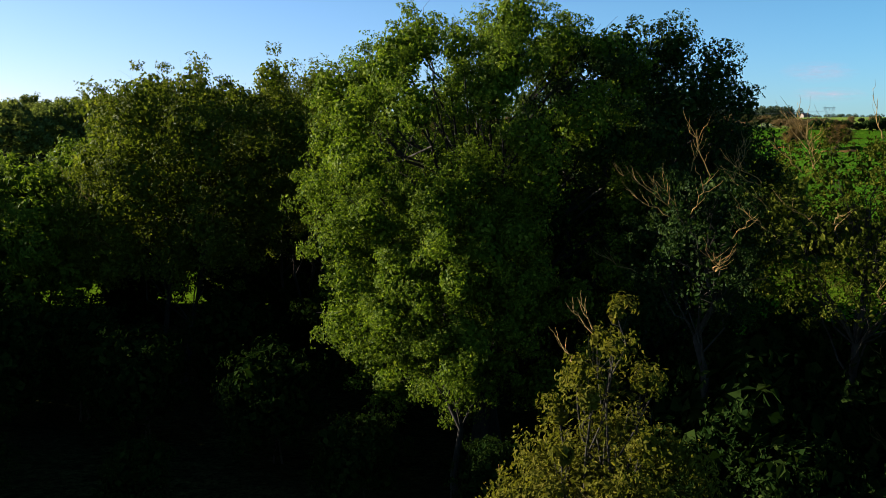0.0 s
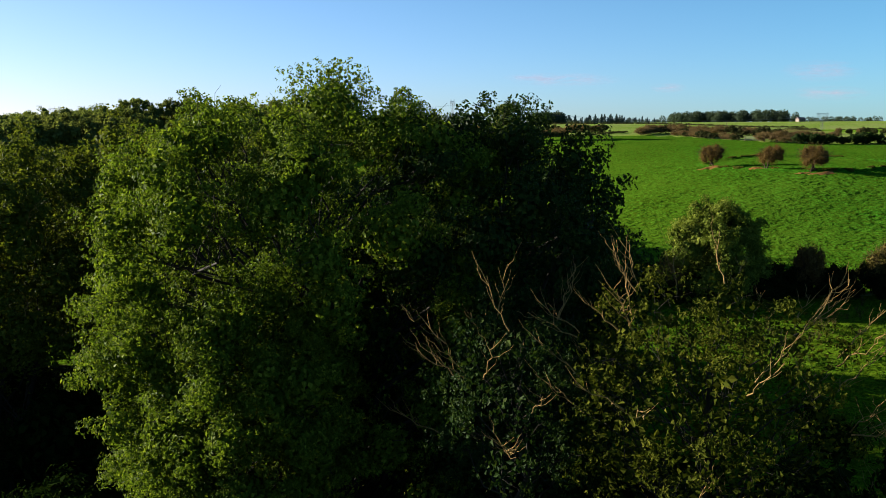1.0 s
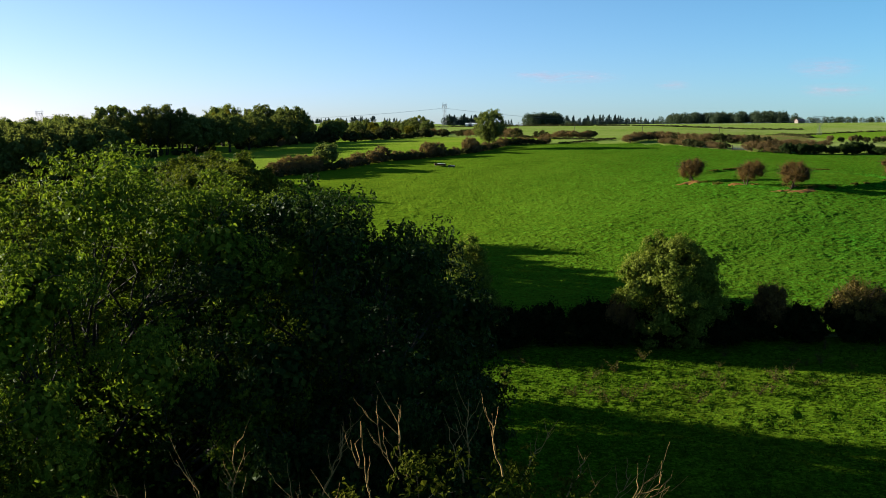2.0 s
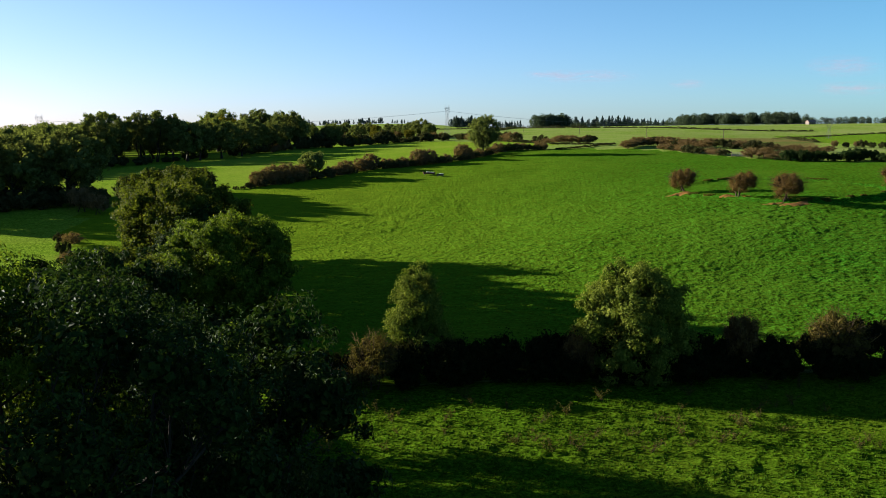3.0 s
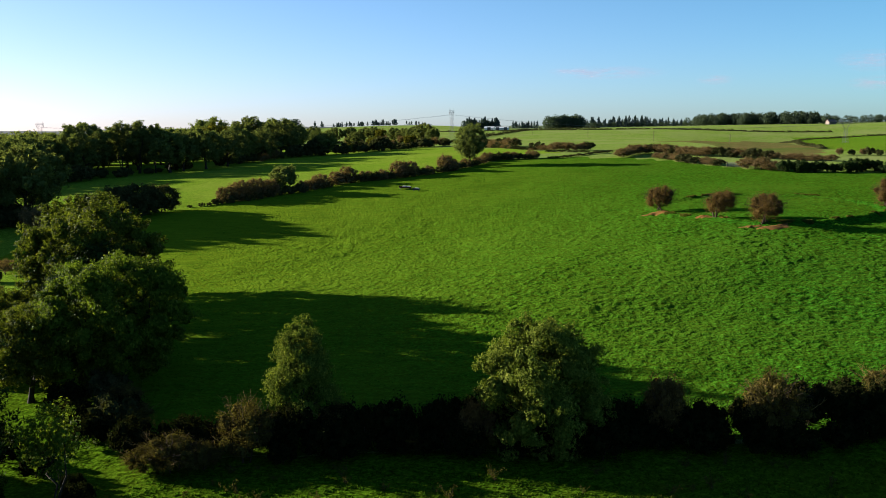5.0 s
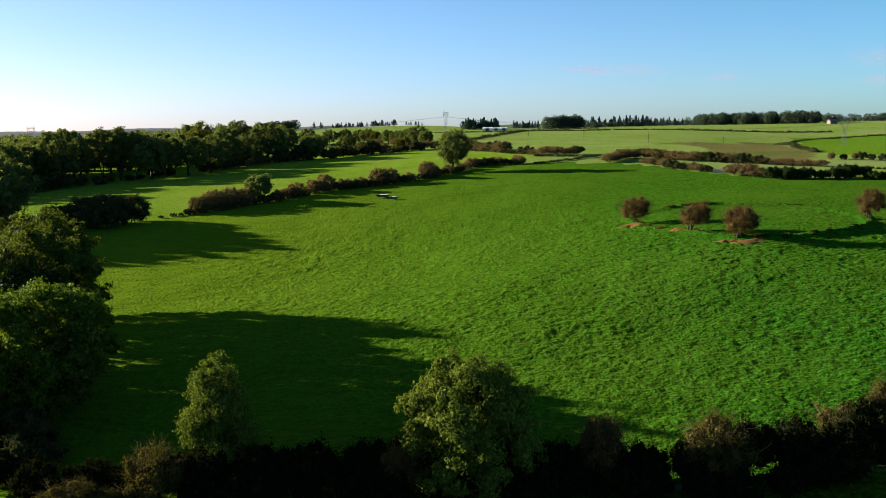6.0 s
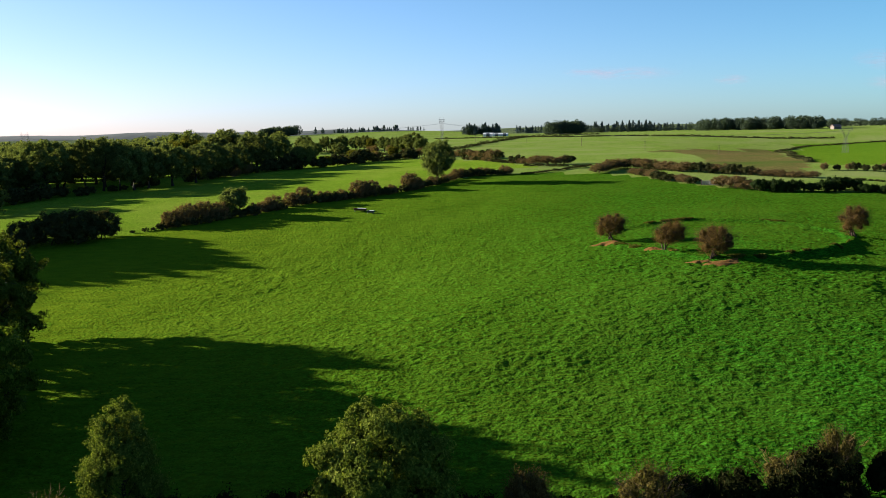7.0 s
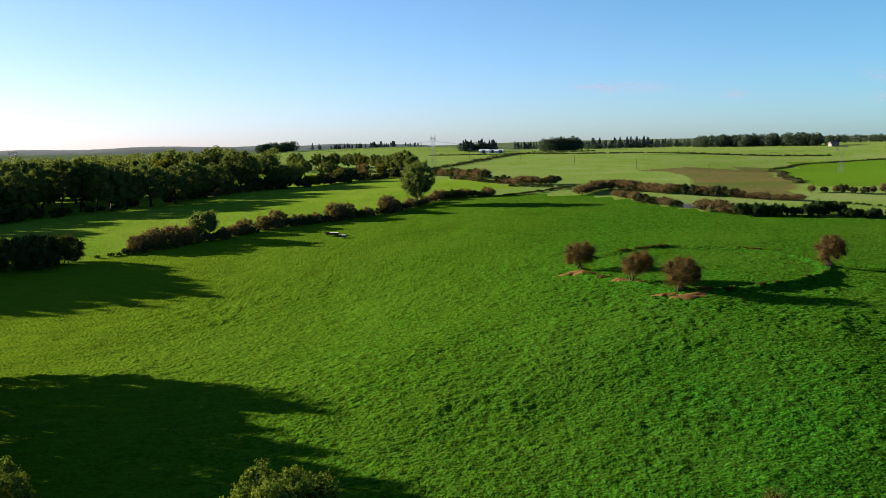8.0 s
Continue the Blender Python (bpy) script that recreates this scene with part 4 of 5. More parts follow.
FAR_CORNER = [(-58, 470, 1, 0.80), (-17, 430, 2, 0.46), (-60, 592, 0, 0.56), (-51, 592, 1, 0.56), (-42, 588, 0, 0.52), (-21, 557, 1, 0.52), (-2, 524, 0, 0.66), (-8, 530, 1, 0.55), (-140, 480, 2, 0.95), (-150, 420, 0, 0.75), (-125, 520, 1, 0.7), (-170, 460, 0, 0.75)]
DEEP_BELT = tree("ash_tree", "green tree deep in the shelter belt wood, haze grey painted in", "tree", 14.0, 7.4, 0.2, 2400, 0.75, M_BELT_HAZE, 64, boxy=2.1, core=0.45, lobes=26, leaflets=1, clump=0.7, group="shelter belt trees", lobe_size=0.30)
deep_spots = [(x + rng.uniform(-4, 4), y + rng.uniform(-5, 5)) for x0, x1, y in ((-150, -104, 318), (-165, -96, 336), (-170, -84, 354), (-165, -74, 372), (-160, -74, 392), (-155, -70, 414), (-165, -70, 438), (-180, -80, 470)) for x in np.arange(x0, x1, 14.0)]
plant(DEEP_BELT, [stand(x, y, rng.uniform(0, 360), k * 1.1, k) for (x, y), k in zip(deep_spots, rng.uniform(0.72, 1.0, len(deep_spots)))])
for x, y, k, s in WEST_CLUMP + BELT_FRONT + BELT_BACK + BELT_DEEP + FAR_CLUMPS + FAR_CORNER:
    (oaks, ashes, rusts)[k].append(stand(x, y, rng.uniform(0, 360), s * 1.05, s))
# unseen trees west of the wood, added to block the low sun
for x, y in ((-42, 48), (-46, 66), (-42, 80), (-58, 56), (-60, 74), (-56, 92), (-58, 38)):
    (ashes if (x + y) % 4 else oaks).append(stand(x, y, rng.uniform(0, 360), 1.0, rng.uniform(0.85, 1.05)))
belt = [stand(x, y, 37 * x, k * 1.3, k, 0.2) for x, y, k in ((-62, 233, 1.2), (-66, 230, 1.4), (-71, 228, 1.3), (-76, 227, 1.5), (-81, 224, 1.3), (-86, 223, 1.5), (-92, 219, 1.4), (-98, 214, 1.4), (-75, 236, 1.6), (-84, 233, 1.6))]
for x, y in row([(-96, 300), (-88, 318), (-72, 338), (-58, 358), (-52, 384), (-40, 398), (-26, 404), (-14, 421), (2, 450), (14, 470)], 5.5, 1.5):
    k = rng.uniform(0.5, 1.0) + 1.2 * rng.rand() ** 2
    belt.append(stand(x, y, rng.uniform(0, 360), k * 1.3, k, 0.1))
B_BELT = tree("understorey_bush", "dark bush below the shelter belt trees", "bush", 3.0, 2.4, 0.0, 700, 0.5, M_THICKET, 47, lobes=9, bark=M_TWIG, stems=1, fill=0.35, clump=0.3, group="shelter belt bushes")
plant(B_BELT, belt)
plant(L_OAK, oaks)
plant(L_ASH, ashes)
plant(L_RUST, rusts)


# ---- woods on the skyline ----
def far_wood(name, label, places, conifer, seed, mat=None):
    """A distant wood: trunks and many leaf clumps in one mesh."""
    r = np.random.RandomState(seed)
    vs, fs, off = [], [], 0
    for x, y, h in places:
        n = 170
        g = gz(x, y)
        t = r.rand(n) ** 0.8
        if conifer:
            slim = r.uniform(0.34, 0.52)
            rad = (slim * h * (1 - t) ** 1.15 + 0.10) * r.uniform(0.3, 1.2, n) * (0.75 + 0.4 * np.sin(t * h * 2.2 + r.rand() * 6))
            a = r.uniform(0, 6.283, n)
            p = np.stack([x + np.cos(a) * rad, y + np.sin(a) * rad, g + h * (0.10 + 0.90 * t)], -1)
            o = unit(np.stack([np.cos(a), np.sin(a), -0.2 + 0 * a], -1))
        else:
            d = sphere_dirs(r, n)
            p = np.array([x, y, g + h * 0.50]) + d * np.array([h * 0.42, h * 0.42, h * 0.48]) * r.uniform(0.65, 1.05, (n, 1))
            o = d
        v, f = leaf_quads(r, p, o, h * 0.15, h * 0.10, 1, 0.4)
        vs.append(v)
        fs.append(f + off)
        off += len(v)
    ob = new(name, mesh_np(name, np.concatenate(vs), np.concatenate(fs), [mat or (M_CONIFER_HAZE if conifer else M_FARLEAF_HAZE)]))
    tagged(ob, label, "woodland", "", "stuff")


def strip(x0, y0, x1, y1, deep, n, h0, h1, seed):
    r = np.random.RandomState(seed)
    out = []
    for i in range(n):
        t = r.rand()
        out.append((x0 + (x1 - x0) * t + r.normal() * 2, y0 + (y1 - y0) * t + r.uniform(0, deep), r.uniform(h0, h1)))
    return out


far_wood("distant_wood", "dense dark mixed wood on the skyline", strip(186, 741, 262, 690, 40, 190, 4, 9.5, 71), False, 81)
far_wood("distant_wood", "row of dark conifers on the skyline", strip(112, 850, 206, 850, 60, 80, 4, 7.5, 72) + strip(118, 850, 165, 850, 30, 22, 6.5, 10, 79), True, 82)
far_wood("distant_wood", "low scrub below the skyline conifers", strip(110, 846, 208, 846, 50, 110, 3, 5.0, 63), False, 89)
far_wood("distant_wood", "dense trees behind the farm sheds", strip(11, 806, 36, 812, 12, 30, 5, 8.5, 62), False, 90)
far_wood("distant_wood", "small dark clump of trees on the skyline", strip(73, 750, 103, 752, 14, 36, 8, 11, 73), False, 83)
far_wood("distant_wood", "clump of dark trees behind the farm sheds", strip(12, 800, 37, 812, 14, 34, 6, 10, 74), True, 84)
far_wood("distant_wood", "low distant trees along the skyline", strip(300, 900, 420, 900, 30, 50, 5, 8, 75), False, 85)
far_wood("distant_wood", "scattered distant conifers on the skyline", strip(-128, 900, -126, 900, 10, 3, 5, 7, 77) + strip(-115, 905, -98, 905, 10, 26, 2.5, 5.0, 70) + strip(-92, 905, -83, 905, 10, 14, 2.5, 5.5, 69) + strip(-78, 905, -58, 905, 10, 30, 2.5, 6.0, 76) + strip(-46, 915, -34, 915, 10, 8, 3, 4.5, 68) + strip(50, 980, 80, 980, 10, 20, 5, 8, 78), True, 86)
far_wood("distant_wood", "hazy grey green woodland beyond the shelter belt", strip(-250, 480, -100, 520, 60, 46, 9, 13, 66) + strip(-330, 560, -110, 600, 110, 90, 9, 13, 65) + strip(-420, 720, -170, 760, 120, 80, 8, 12, 64), False, 88, M_BELT_HAZE)
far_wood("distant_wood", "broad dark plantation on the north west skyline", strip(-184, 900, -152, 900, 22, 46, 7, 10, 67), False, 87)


def far_hedge(places, seed):
    """The hedges of the distant fields, as one mass of leaf clumps."""
    r = np.random.RandomState(seed)
    ps, os = [], []
    for x, y, h in places:
        n = 60
        d = sphere_dirs(r, n)
        d[:, 2] = np.abs(d[:, 2])
        ps.append(np.array([x, y, gz(x, y) - 0.1]) + d * np.array([1.3 + 0.5 * h, 1.3 + 0.5 * h, h]) * r.uniform(0.6, 1.05, (n, 1)))
        os.append(d)
    v, f = leaf_quads(r, np.concatenate(ps), np.concatenate(os), 0.8, 0.55)
    ob = new("distant_hedge", mesh_np("distant_hedge", v, f, [M_THICKET]))
    tagged(ob, "dark clipped hedges along distant field boundaries", "hedge", "", "stuff")


far_hedge(far_low, 91)


# ---- solid helpers ----
def box_into(bm, cx, cy, cz, sx, sy, sz, turn=0.0):
    m = Matrix.Translation((cx, cy, cz)) @ Matrix.Rotation(turn, 4, "Z") @ Matrix.Diagonal((sx, sy, sz, 1))
    return bmesh.ops.create_cube(bm, size=1.0, matrix=m)["verts"]


def part(name, bm, material, parent, label=""):
    me = bpy.data.meshes.new(name)
    bm.to_mesh(me)
    bm.free()
    me.materials.append(material)
    ob = new(name, me)
    ob.parent = parent
    if label:
        ob["label"] = label
    return ob


def bar(name, a, b, r, mat, parent, sides=6, label=""):
    v, f = tubes([(np.linspace(np.array(a, float), np.array(b, float), 2), np.array([r, r]))], sides)
    return part_np(name, v, f, mat, parent, label, True)


# ---- pylons and their cables ----
def pylon(x, y, top, wide, turn, label):
    g = gz(x, y)
    h = top - g
    root = thing("pylon", label, "pylon", "pylons of the power line", (x, y, g))
    root.rotation_euler = (0, 0, radians(turn))
    waist, wz, foot = 0.55, h * 0.58, h * 0.085
    legs = [(sx, sy) for sx in (-1, 1) for sy in (-1, 1)]
    for sx, sy in legs:
        bar("leg", (sx * foot, sy * foot, -0.4), (sx * waist, sy * waist, wz), 0.04, M_STEEL, root)
    rails = []
    levels = np.linspace(0.02, 1, 8)
    for l0, l1 in zip(levels, levels[1:]):
        w0, w1 = foot + (waist - foot) * l0, foot + (waist - foot) * l1
        for ax in (0, 1):
            for side in (-1, 1):
                p = [np.array([-w0, side * w0, wz * l0]), np.array([w1, side * w1, wz * l1]), np.array([w0, side * w0, wz * l0]), np.array([-w1, side * w1, wz * l1])]
                if ax:
                    p = [q[[1, 0, 2]] for q in p]
                rails.append((np.stack(p[:2]), np.array([0.022, 0.022])))
                rails.append((np.stack(p[2:]), np.array([0.022, 0.022])))
    v, f = tubes(rails, 4)
    part_np("bracing", v, f, M_STEEL, root)
    for sx in (-1, 1):
        fork = []
        for sy in (-1, 1):
            fork.append((np.array([[sx * waist, sy * waist, wz], [sx * wide * 0.5, sy * 0.35, h * 0.90], [sx * wide * 0.46, sy * 0.2, h]]), np.array([0.04, 0.04, 0.03])))
            fork.append((np.array([[sx * 0.1, sy * waist, wz], [sx * wide * 0.36, sy * 0.35, h * 0.90]]), np.array([0.035, 0.035])))
        n = 5
        for k in range(n):
            t0, t1 = k / n, (k + 1) / n
            a = np.array([sx * (waist + (wide * 0.5 - waist) * t0), 0.3, wz + (h * 0.9 - wz) * t0])
            b = np.array([sx * (0.1 + (wide * 0.36 - 0.1) * t1), -0.3, wz + (h * 0.9 - wz) * t1])
            fork.append((np.stack([a, b]), np.array([0.04, 0.04])))
        v, f = tubes(fork, 4)
        part_np("fork_arm", v, f, M_STEEL, root)
    beam = []
    for sy in (-1, 1):
        for zz in (0.88, 0.93):
            beam.append((np.array([[-wide * 0.62, sy * 0.3, h * zz], [wide * 0.62, sy * 0.3, h * zz]]), np.array([0.06, 0.06])))
    for k in range(8):
        a, b = -0.62 + 1.24 * k / 8, -0.62 + 1.24 * (k + 1) / 8
        beam.append((np.array([[wide * a, 0.3, h * 0.88], [wide * b, 0.3, h * 0.93]]), np.array([0.04, 0.04])))
    v, f = tubes(beam, 4)
    arm = part_np("crossarm", v, f, M_STEEL, root)
    for k in (-0.58, 0.0, 0.58):
        bar("insulator", (wide * k, 0, h * 0.88), (wide * k, 0, h * 0.81), 0.08, M_STEEL, arm)
    return [(x + math.cos(radians(turn)) * wide * k, y + math.sin(radians(turn)) * wide * k, g + h * 0.81) for k in (-0.58, 0.0, 0.58)]


ends = [pylon(-204, 519, 31.0, 5.2, 80, "grey lattice pylon behind the shelter belt"), pylon(12, 537, 35.0, 4.2, 65, "grey lattice pylon in a distant field"), pylon(208, 511, 27.5, 6.2, 20, "grey lattice pylon standing in a green field")]
for left, right in zip(ends, ends[1:]):
    for a, b in zip(left, right):
        t = np.linspace(0, 1, 24)[:, None]
        p = np.array(a) + (np.array(b) - np.array(a)) * t
        p[:, 2] -= 4.5 * 4 * (t * (1 - t))[:, 0]
        v, f = tubes([(p, np.full(24, 0.018))], 4)
        tagged(new("power_cable", mesh_np("power_cable", v, f, [M_STEEL])), "thin sagging power cable strung between pylons", "cable", "power cables")

for x, y, h in ((57, 597, 4.5), (85, 547, 4.4), (107, 468, 4.4), (125, 402, 3.6), (26, 630, 4.4)):
    p = thing("utility_pole", "thin dark wooden pole in a distant field", "pole", "wooden poles", (x, y, gz(x, y)))
    bar("post", (0, 0, -0.4), (0, 0, h), 0.11, M_POLE, p)
    bar("crossbar", (-0.5, 0, h - 0.3), (0.5, 0, h - 0.3), 0.05, M_POLE, p)


# ---- farm sheds and a house ----
def gabled(name, label, category, x, y, turn, length, width, eaves, ridge, wall_mat, roof_mat, doors):
    g = gz(x, y)
    root = thing(name, label, category, "", (x, y, g))
    root.rotation_euler = (0, 0, radians(turn))
    hl, hw = length / 2, width / 2
    bm = bmesh.new()
    prof = [(-hw, -0.6), (hw, -0.6), (hw, eaves), (0, ridge), (-hw, eaves)]
    rings = [[bm.verts.new((sx * hl, py, pz)) for py, pz in prof] for sx in (-1, 1)]
    bm.faces.new(rings[0][::-1])
    bm.faces.new(rings[1])
    for i in range(5):
        j = (i + 1) % 5
        bm.faces.new((rings[0][i], rings[0][j], rings[1][j], rings[1][i]))
    part("wall", bm, wall_mat, root)
    for s in (-1, 1):
        bm = bmesh.new()
        over = 0.35
        slope = (ridge - eaves) / hw
        lo = (s * (hw + over), eaves - slope * over + 0.05)
        hi = (0, ridge + 0.05)
        q = [bm.verts.new((ex * (hl + over), py, pz + dz)) for dz in (0, 0.14) for ex, (py, pz) in ((-1, lo), (1, lo), (1, hi), (-1, hi))]
        for fc in ((0, 1, 2, 3), (4, 7, 6, 5), (0, 4, 5, 1), (1, 5, 6, 2), (2, 6, 7, 3), (3, 7, 4, 0)):
            bm.faces.new([q[k] for k in fc])
        part("roof", bm, roof_mat, root)
    for dx, dw, dh, dz, kind in doors:
        bm = bmesh.new()
        box_into(bm, dx, -hw - 0.03, dz + dh / 2, dw, 0.1, dh)
        part(kind, bm, M_DARK, root, "dark opening")
    return root


gabled("farm_shed", "long white farm shed with a pale roof", "shed", 40.5, 752, -8, 9.5, 7, 1.5, 2.3, M_SHEET, M_ROOF, [(-3, 2.4, 2.2, 0, "door"), (3, 2.4, 2.2, 0, "door")])
gabled("farm_shed", "grey farm shed beside the white one", "shed", 31.0, 757, -8, 7, 7, 1.7, 2.6, M_ROOF, M_ROOF, [(0, 2.6, 2.4, 0, "door")])
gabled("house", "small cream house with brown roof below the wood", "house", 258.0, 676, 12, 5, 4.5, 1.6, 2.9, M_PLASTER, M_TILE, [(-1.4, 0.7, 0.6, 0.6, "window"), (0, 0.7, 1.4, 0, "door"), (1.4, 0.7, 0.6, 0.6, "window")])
gabled("farm_shed", "low pale shed on a distant farm", "shed", 290.0, 588, 5, 7, 4, 2.0, 2.8, M_SHEET, M_TILE, [(0, 1.6, 1.6, 0, "door")])


# ---- feed troughs, gate ----
def trough(x, y, turn, length, wide, high, mat, label):
    root = thing("feed_trough", label, "trough", "", (x, y, gz(x, y)))
    root.rotation_euler = (0, radians(3), radians(turn))
    bm = bmesh.new()
    rows = [(0.78, 0.0), (1.0, 1.0), (0.90, 1.0), (0.70, 0.25)]
    rings = []
    for k, z in rows:
        rings.append([bm.verts.new((sx * length / 2 * (k + 0.06 if k < 0.9 else k), sy * wide / 2 * k, 0.25 + z * (high - 0.25))) for sx, sy in ((-1, -1), (1, -1), (1, 1), (-1, 1))])
    for r0, r1 in zip(rings, rings[1:]):
        for i in range(4):
            bm.faces.new((r0[i], r0[(i + 1) % 4], r1[(i + 1) % 4], r1[i]))
    bm.faces.new(rings[0][::-1])
    bm.faces.new(rings[-1])
    part("basin", bm, mat, root)
    for sx in (-0.36, 0.36):
        for sy in (-0.3, 0.3):
            bar("leg", (sx * length, sy * wide, -0.1), (sx * length, sy * wide, 0.3), 0.05, M_DARK, root)
    bm = bmesh.new()
    box_into(bm, length * 0.12, 0, high + 0.03, length * 0.62, wide * 0.75, 0.05)
    part("cover", bm, M_PLASTIC, root, "pale sheet lying over the top")


trough(12.6, 262.6, 8, 3.2, 1.5, 0.75, M_RUST, "old rusty cattle feed trough covered by a white sheet")
trough(15.6, 259.4, -10, 1.7, 1.1, 0.7, M_DARK, "small dark cattle trough with a pale lid")


def field_gate(x, y, turn, length):
    root = thing("field_gate", "galvanised five bar field gate in the hedge gap", "gate", "", (x, y, gz(x, y)))
    root.rotation_euler = (0, 0, radians(turn))
    for k in range(5):
        bar("rail", (-length / 2, 0, 0.3 + 0.24 * k), (length / 2, 0, 0.3 + 0.24 * k), 0.035, M_STEEL, root)
    for k in (-0.5, 0.0, 0.5):
        bar("upright", (k * length, 0, 0.25), (k * length, 0, 1.3), 0.035, M_STEEL, root)
    for k in (-0.54, 0.54):
        bar("post", (k * length, 0, -0.3), (k * length, 0, 1.5), 0.1, M_POLE, root)


field_gate(97.2, 282.6, -35, 4.0)


# ---- bare earth under the hawthorns ----
def earth_patch(x, y, rx, ry, high, seed, label):
    r = np.random.RandomState(seed)
    n, m = 28, 7
    a = np.linspace(0, 2 * np.pi, n, endpoint=False)
    edge = 1 + 0.26 * np.sin(2 * a + r.rand() * 6) + 0.2 * np.sin(5 * a + r.rand() * 6) + 0.10 * np.sin(9 * a + r.rand() * 6) + 0.03 * r.normal(size=n)
    edge = np.maximum(edge, 0.35)
    g0 = gz(x, y)
    vs = [[0, 0, 0.12 + high]]
    for j in range(1, m + 1):
        t = j / m
        px, py = rx * t * edge * np.cos(a), ry * t * edge * np.sin(a)
        pz = ground_z(x + px, y + py) - g0 + (0.10 + high) * (1 - t ** 1.2) - 0.08 * t ** 6 + 0.03 * r.normal(size=n) * (1 - t ** 2)
        vs += np.stack([px, py, pz], -1).tolist()
    tri = [(0, 1 + i, 1 + (i + 1) % n, 1 + (i + 1) % n) for i in range(n)]
    quads = [(1 + j * n + i, 1 + (j + 1) * n + i, 1 + (j + 1) * n + (i + 1) % n, 1 + j * n + (i + 1) % n) for j in range(m - 1) for i in range(n)]
    me = bpy.data.meshes.new("earth_patch")
    me.from_pydata(vs, [], [q[:3] if q[2] == q[3] else q for q in tri + quads])
    me.materials.append(M_EARTH)
    me.polygons.foreach_set("use_smooth", [True] * len(me.polygons))
    ob = new("earth_patch", me)
    ob.location = (x, y, g0)
    tagged(ob, label, "bare soil", "earth scars")


earth_patch(65.0, 208.4, 2.77, 1.72, 0.1, 1, "worn bare earth below a hawthorn")
earth_patch(71.2, 198.6, 1.48, 1.26, 0.1, 2, "reddish bank of bare earth on the ring fort")
earth_patch(74.0, 195.6, 0.89, 0.69, 0.1, 3, "small scar of bare earth below a hawthorn")
earth_patch(79.4, 185.9, 3.17, 1.72, 0.1, 4, "wide patch of reddish trampled earth below a hawthorn")
earth_patch(76.2, 187.4, 1.68, 1.38, 0.1, 5, "eroded earth bank beside a hawthorn")


# ---- tussocks of grass and weeds ----
def tussocks(name, label, mat, xs, ys, n, tall, wide, seed, keep):
    r = np.random.RandomState(seed)
    x, y = r.uniform(*xs, n), ys[0] + (ys[1] - ys[0]) * r.rand(n) ** 1.35
    k = keep(x, y) & (lattice(x * 0.7, y * 1.2, 2.3, seed) + 0.6 * r.normal(size=n) > -0.45)
    x, y = x[k], y[k]
    n, b = len(x), 2
    x, y = np.repeat(x, b), np.repeat(y, b)
    a = r.uniform(0, 6.283, n * b)
    rad = r.uniform(0.0, 0.5, n * b) * wide
    x, y = x + np.cos(a) * rad, y + np.sin(a) * rad
    z = ground_z(x, y)
    lean = r.uniform(0.1, 0.6, n * b)
    h = tall * r.uniform(0.5, 1.2, n * b)
    base = np.stack([x, y, z - 0.04], -1)
    side = np.stack([-np.sin(a), np.cos(a), 0 * a], -1) * (wide * r.uniform(0.35, 0.8, n * b))[:, None]
    up = np.stack([np.cos(a) * lean * h, np.sin(a) * lean * h, h], -1)
    v = np.stack([base - side * 0.5, base + side * 0.5, base + side * 0.28 + up, base - side * 0.2 + up * 0.85], 1).reshape(-1, 3)
    ob = new(name, mesh_np(name, v, np.arange(n * b * 4).reshape(-1, 4), [mat]))
    tagged(ob, label, "grass", "", "stuff")


M_TUFT = leaf_mat("grass_blade", (0.0054, 0.0280, 0.0015), (0.0150, 0.0640, 0.0026), (0.0320, 0.0960, 0.0048), 0.45, 0.9, (1.2, 1.2, 0.5), gloss=0.0)
M_ROUGH = leaf_mat("rough_grass_blade", (0.01128, 0.03497, 0.002256), (0.0282, 0.06317, 0.003948), (0.06205, 0.09027, 0.01015), 0.45, 0.8, gloss=0.0)
MAIN = [(2, 114), (60, 115), (140, 135), (200, 180), (150, 258), (112, 270), (84, 302), (50, 326), (26, 318), (8, 290), (-30, 248), (-20, 165)]
NEAR = [(18, 44), (90, 30), (130, 126), (60, 109), (2, 107), (14, 80)]
tussocks("pasture_tufts", "lumpy tufts of green pasture grass", M_TUFT, (-40, 150), (112, 325), 60000, 0.10, 0.26, 3, lambda x, y: in_poly(x, y, MAIN))
tussocks("meadow_tufts", "rank tufts of rough meadow grass", M_ROUGH, (5, 110), (60, 112), 65000, 0.17, 0.29, 4, lambda x, y: in_poly(x, y, NEAR))


M_DRY = leaf_mat("dry_grass_blade", (0.02688, 0.04032, 0.00672), (0.05712, 0.06586, 0.0121), (0.1008, 0.09072, 0.0215), 0.35, 0.8, gloss=0.0)
M_WEED = leaf_mat("dock_leaf", (0.02016, 0.02688, 0.00672), (0.04704, 0.0457, 0.0121), (0.08736, 0.06384, 0.02352), 0.3, 0.7)


def on_ring(x, y):
    d, a = np.hypot(x - FORT_X, y - FORT_Y), np.degrees(np.arctan2(y - FORT_Y, x - FORT_X))
    return (np.abs(d - fort_r(a)) < 0.3 + 0.9 * lattice(x, y, 2.0, 13)) & (lattice(x, y, 4.0, 12) > -0.1)


tussocks("bank_grass", "rank dry grass along the ring bank", M_DRY, (62, 108), (183, 229), 300000, 0.26, 0.30, 6, on_ring)


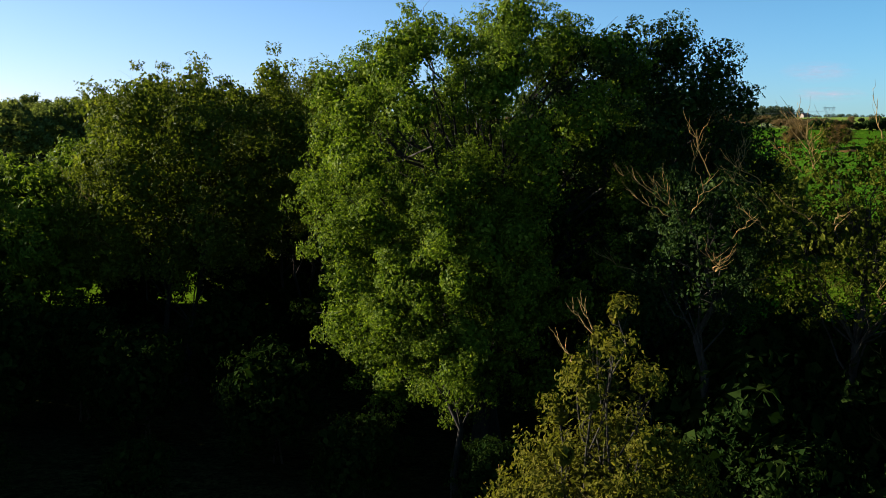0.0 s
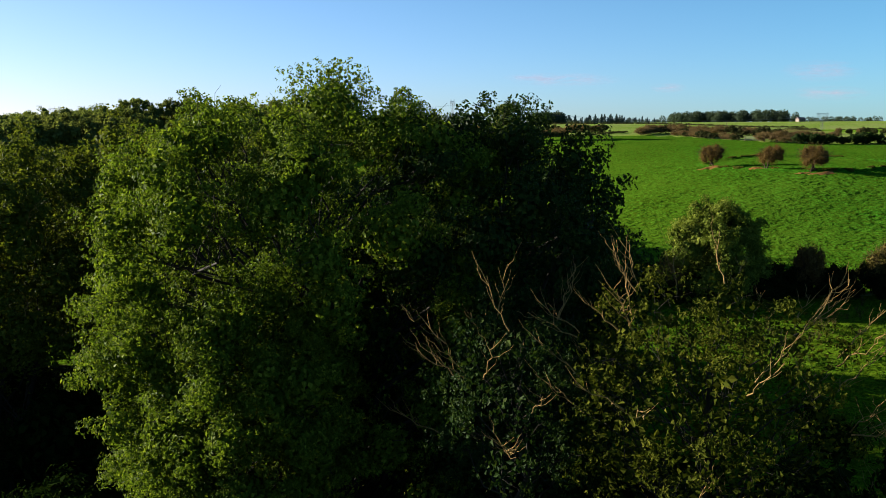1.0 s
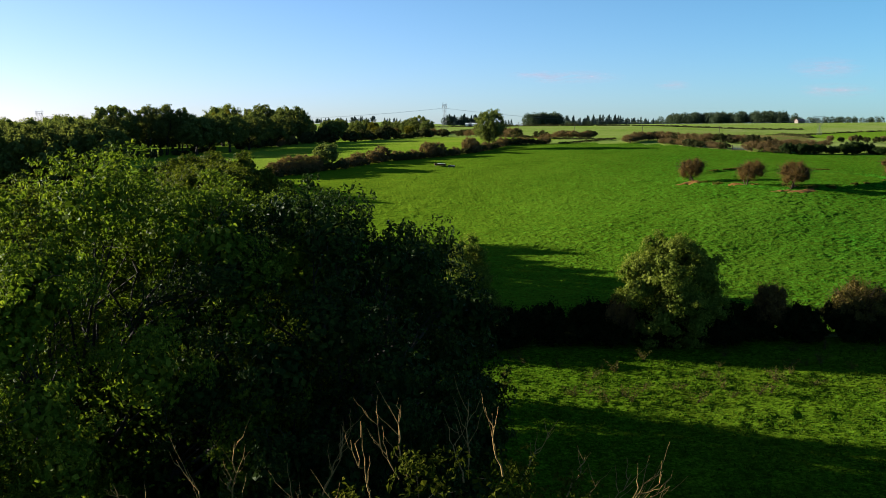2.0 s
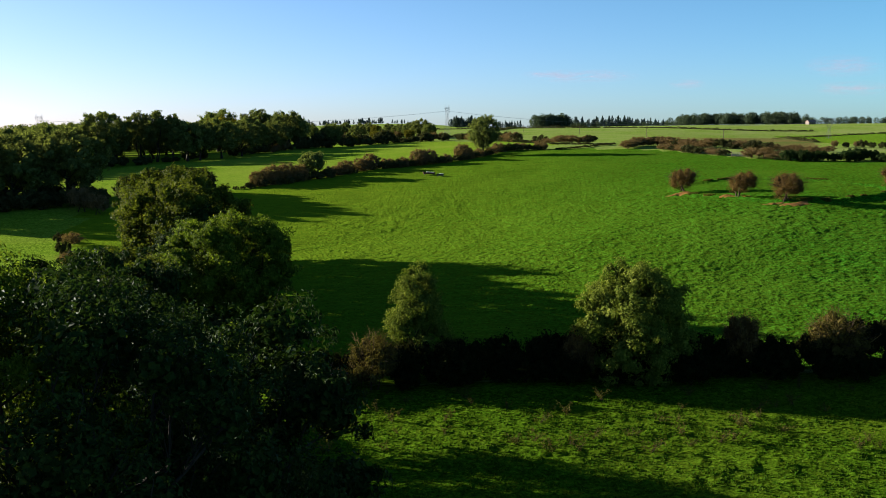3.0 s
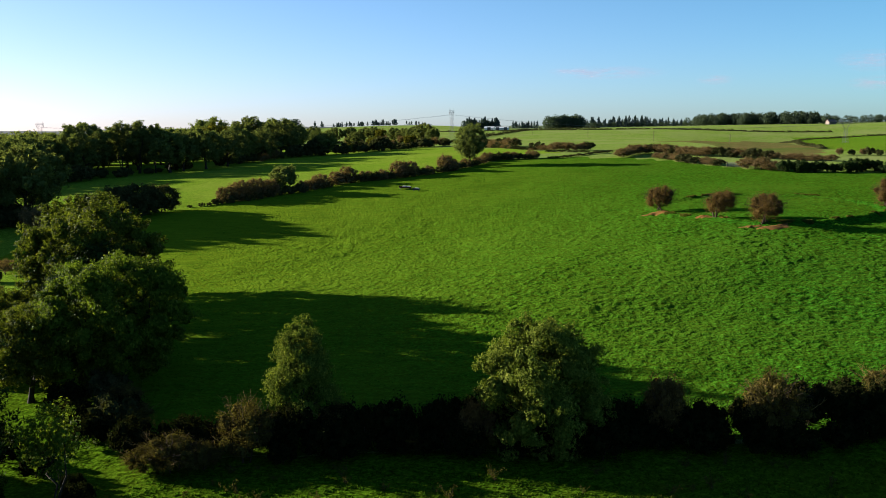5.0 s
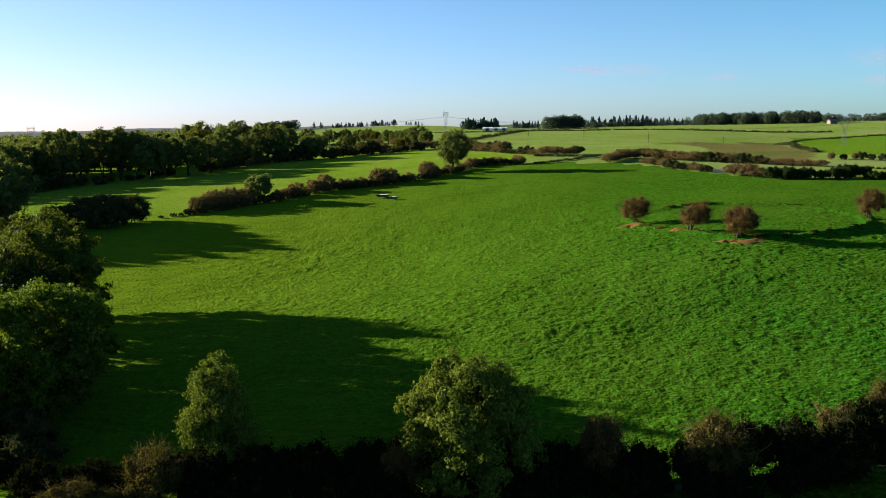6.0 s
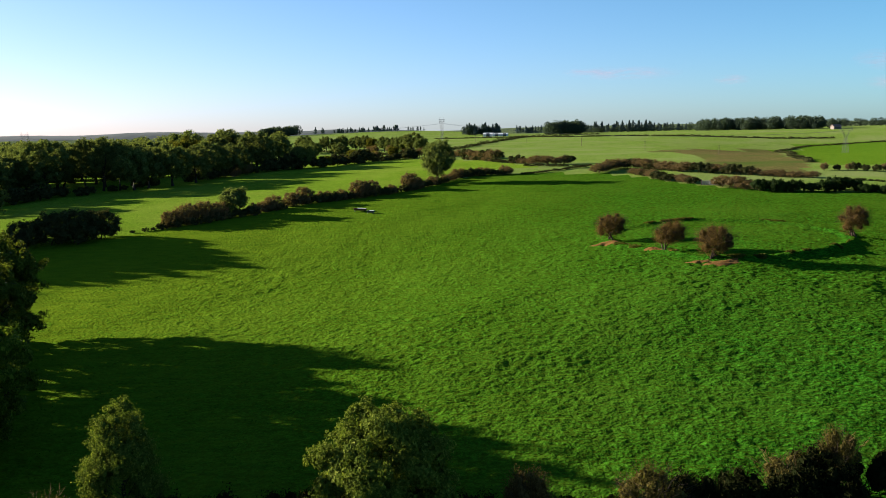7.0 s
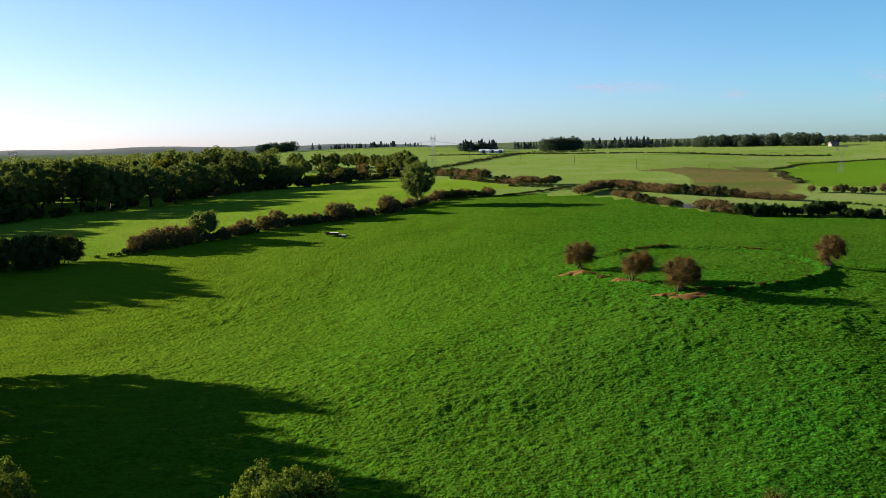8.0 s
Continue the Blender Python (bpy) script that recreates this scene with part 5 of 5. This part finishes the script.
def weed(x, y, tall, wide, seed):
    """A dock or thistle gone to seed: stalks with leaves and seed heads."""
    r = np.random.RandomState(seed)
    root = thing("dock_plant", "tall brown dock gone to seed in rough grass", "weed", "seeding docks", (x, y, gz(x, y)))
    stalks, pos, out = [], [], []
    for _ in range(5):
        foot = np.array([r.normal() * 0.1 * wide, r.normal() * 0.1 * wide, -0.05])
        tip = np.array([r.normal() * 0.4 * wide, r.normal() * 0.4 * wide, tall * r.uniform(0.7, 1.1)])
        p = wander(r, foot, tip, 5, 0.04)
        stalks.append((p, np.linspace(0.014, 0.006, 5)))
        for k in range(22):
            t = r.rand() ** 0.7
            pos.append(foot + (tip - foot) * t + r.normal(size=3) * 0.10 * wide)
            out.append(unit(r.normal(size=3)))
    v, f = tubes(stalks, 4)
    part_np("stalk", v, f, M_TWIG, root)
    v, f = leaf_quads(r, np.array(pos), np.array(out), 0.17, 0.11)
    part_np("foliage", v, f, M_WEED, root)
    return root


weeds = [weed(14.0, 103.0, 1.1, 1.0, 1), weed(22.0, 106.0, 0.9, 1.2, 2), weed(31.0, 102.0, 1.0, 1.1, 3)]
rw = np.random.RandomState(21)
for _ in range(64):
    x, y = rw.uniform(8, 62), rw.uniform(92, 108)
    k = rw.uniform(0.5, 1.1)
    copy_thing(weeds[rw.randint(3)], stand(x, y, rw.uniform(0, 360), k, k * rw.uniform(0.7, 1.1)))


# ---- distance ----
def far_ridge(x0, x1, y, top, seed):
    r = np.random.RandomState(seed)
    n = 120
    x = np.linspace(x0, x1, n)
    t = np.linspace(0, 1, n)
    prof = top * np.sin(np.pi * t) ** 0.5 * (0.82 + 0.1 * np.sin(9 * t + 1) + 0.06 * np.sin(23 * t)) + 1.2 * r.rand(n)
    deep = np.linspace(-1, 1, 9)
    v = [[a, y + 260 * d, -6 + (p + 6) * (1 - d * d) ** 0.7] for d in deep for a, p in zip(x, prof)]
    f = [(j * n + i, j * n + i + 1, (j + 1) * n + i + 1, (j + 1) * n + i) for j in range(8) for i in range(n - 1)]
    ob = new("backdrop", mesh_np("backdrop", np.array(v), np.array(f), [M_HILL_HAZE], None, True))
    tagged(ob, "low wooded hills on the horizon with haze blue painted in", "hills", "", "structure")


far_ridge(-2300, -560, 3300, 33, 1)
far_ridge(-1500, -200, 4000, 31, 2)


# ---- thin clouds ----
def cloud_mat():
    m, nt, b = mat_base("thin_cloud", 1.0)
    co = nt.nodes.new("ShaderNodeTexCoord").outputs["Object"]
    ln = nt.nodes.new("ShaderNodeVectorMath")
    ln.operation = "LENGTH"
    nt.links.new(co, ln.inputs[0])
    n = noise_out(nt, 0.010, 5.0, (1.0, 1.0, 6.0))
    edge = ramp(nt, ln.outputs["Value"], [(0.1, (1, 1, 1)), (0.98, (0, 0, 0))])
    body = ramp(nt, n, [(0.34, (0, 0, 0)), (0.72, (0.36, 0.36, 0.36))])
    tr = nt.nodes.new("ShaderNodeBsdfTranslucent")
    tr.inputs["Color"].default_value = (0.40, 0.25, 0.32, 1)
    clear = nt.nodes.new("ShaderNodeBsdfTransparent")
    ms = nt.nodes.new("ShaderNodeMixShader")
    nt.links.new(mix(nt, 1.0, edge, body, "MULTIPLY"), ms.inputs["Fac"])
    nt.links.new(clear.outputs["BSDF"], ms.inputs[1])
    nt.links.new(tr.outputs["BSDF"], ms.inputs[2])
    nt.links.new(ms.outputs["Shader"], nt.nodes["Material Output"].inputs["Surface"])
    return m


M_CLOUD = cloud_mat()
for x, y, z, wide, deep in ((548, 4300, 251, 272, 34), (411, 4300, 260, 155, 21), (1700, 4300, 288, 193, 55), (1742, 4300, 190, 194, 36), (1012, 4300, 214, 90, 24)):
    bm = bmesh.new()
    bmesh.ops.create_circle(bm, cap_ends=True, segments=40, radius=1.0, matrix=Matrix.Rotation(math.pi / 2, 4, "X"))
    me = bpy.data.meshes.new("backdrop")
    bm.to_mesh(me)
    bm.free()
    me.materials.append(M_CLOUD)
    cl = new("backdrop", me)
    cl.location, cl.scale = (x, y, z), (wide, 1.0, deep)
    tagged(cl, "thin pinkish streak of cloud low in the sky", "cloud", "thin clouds", "structure")
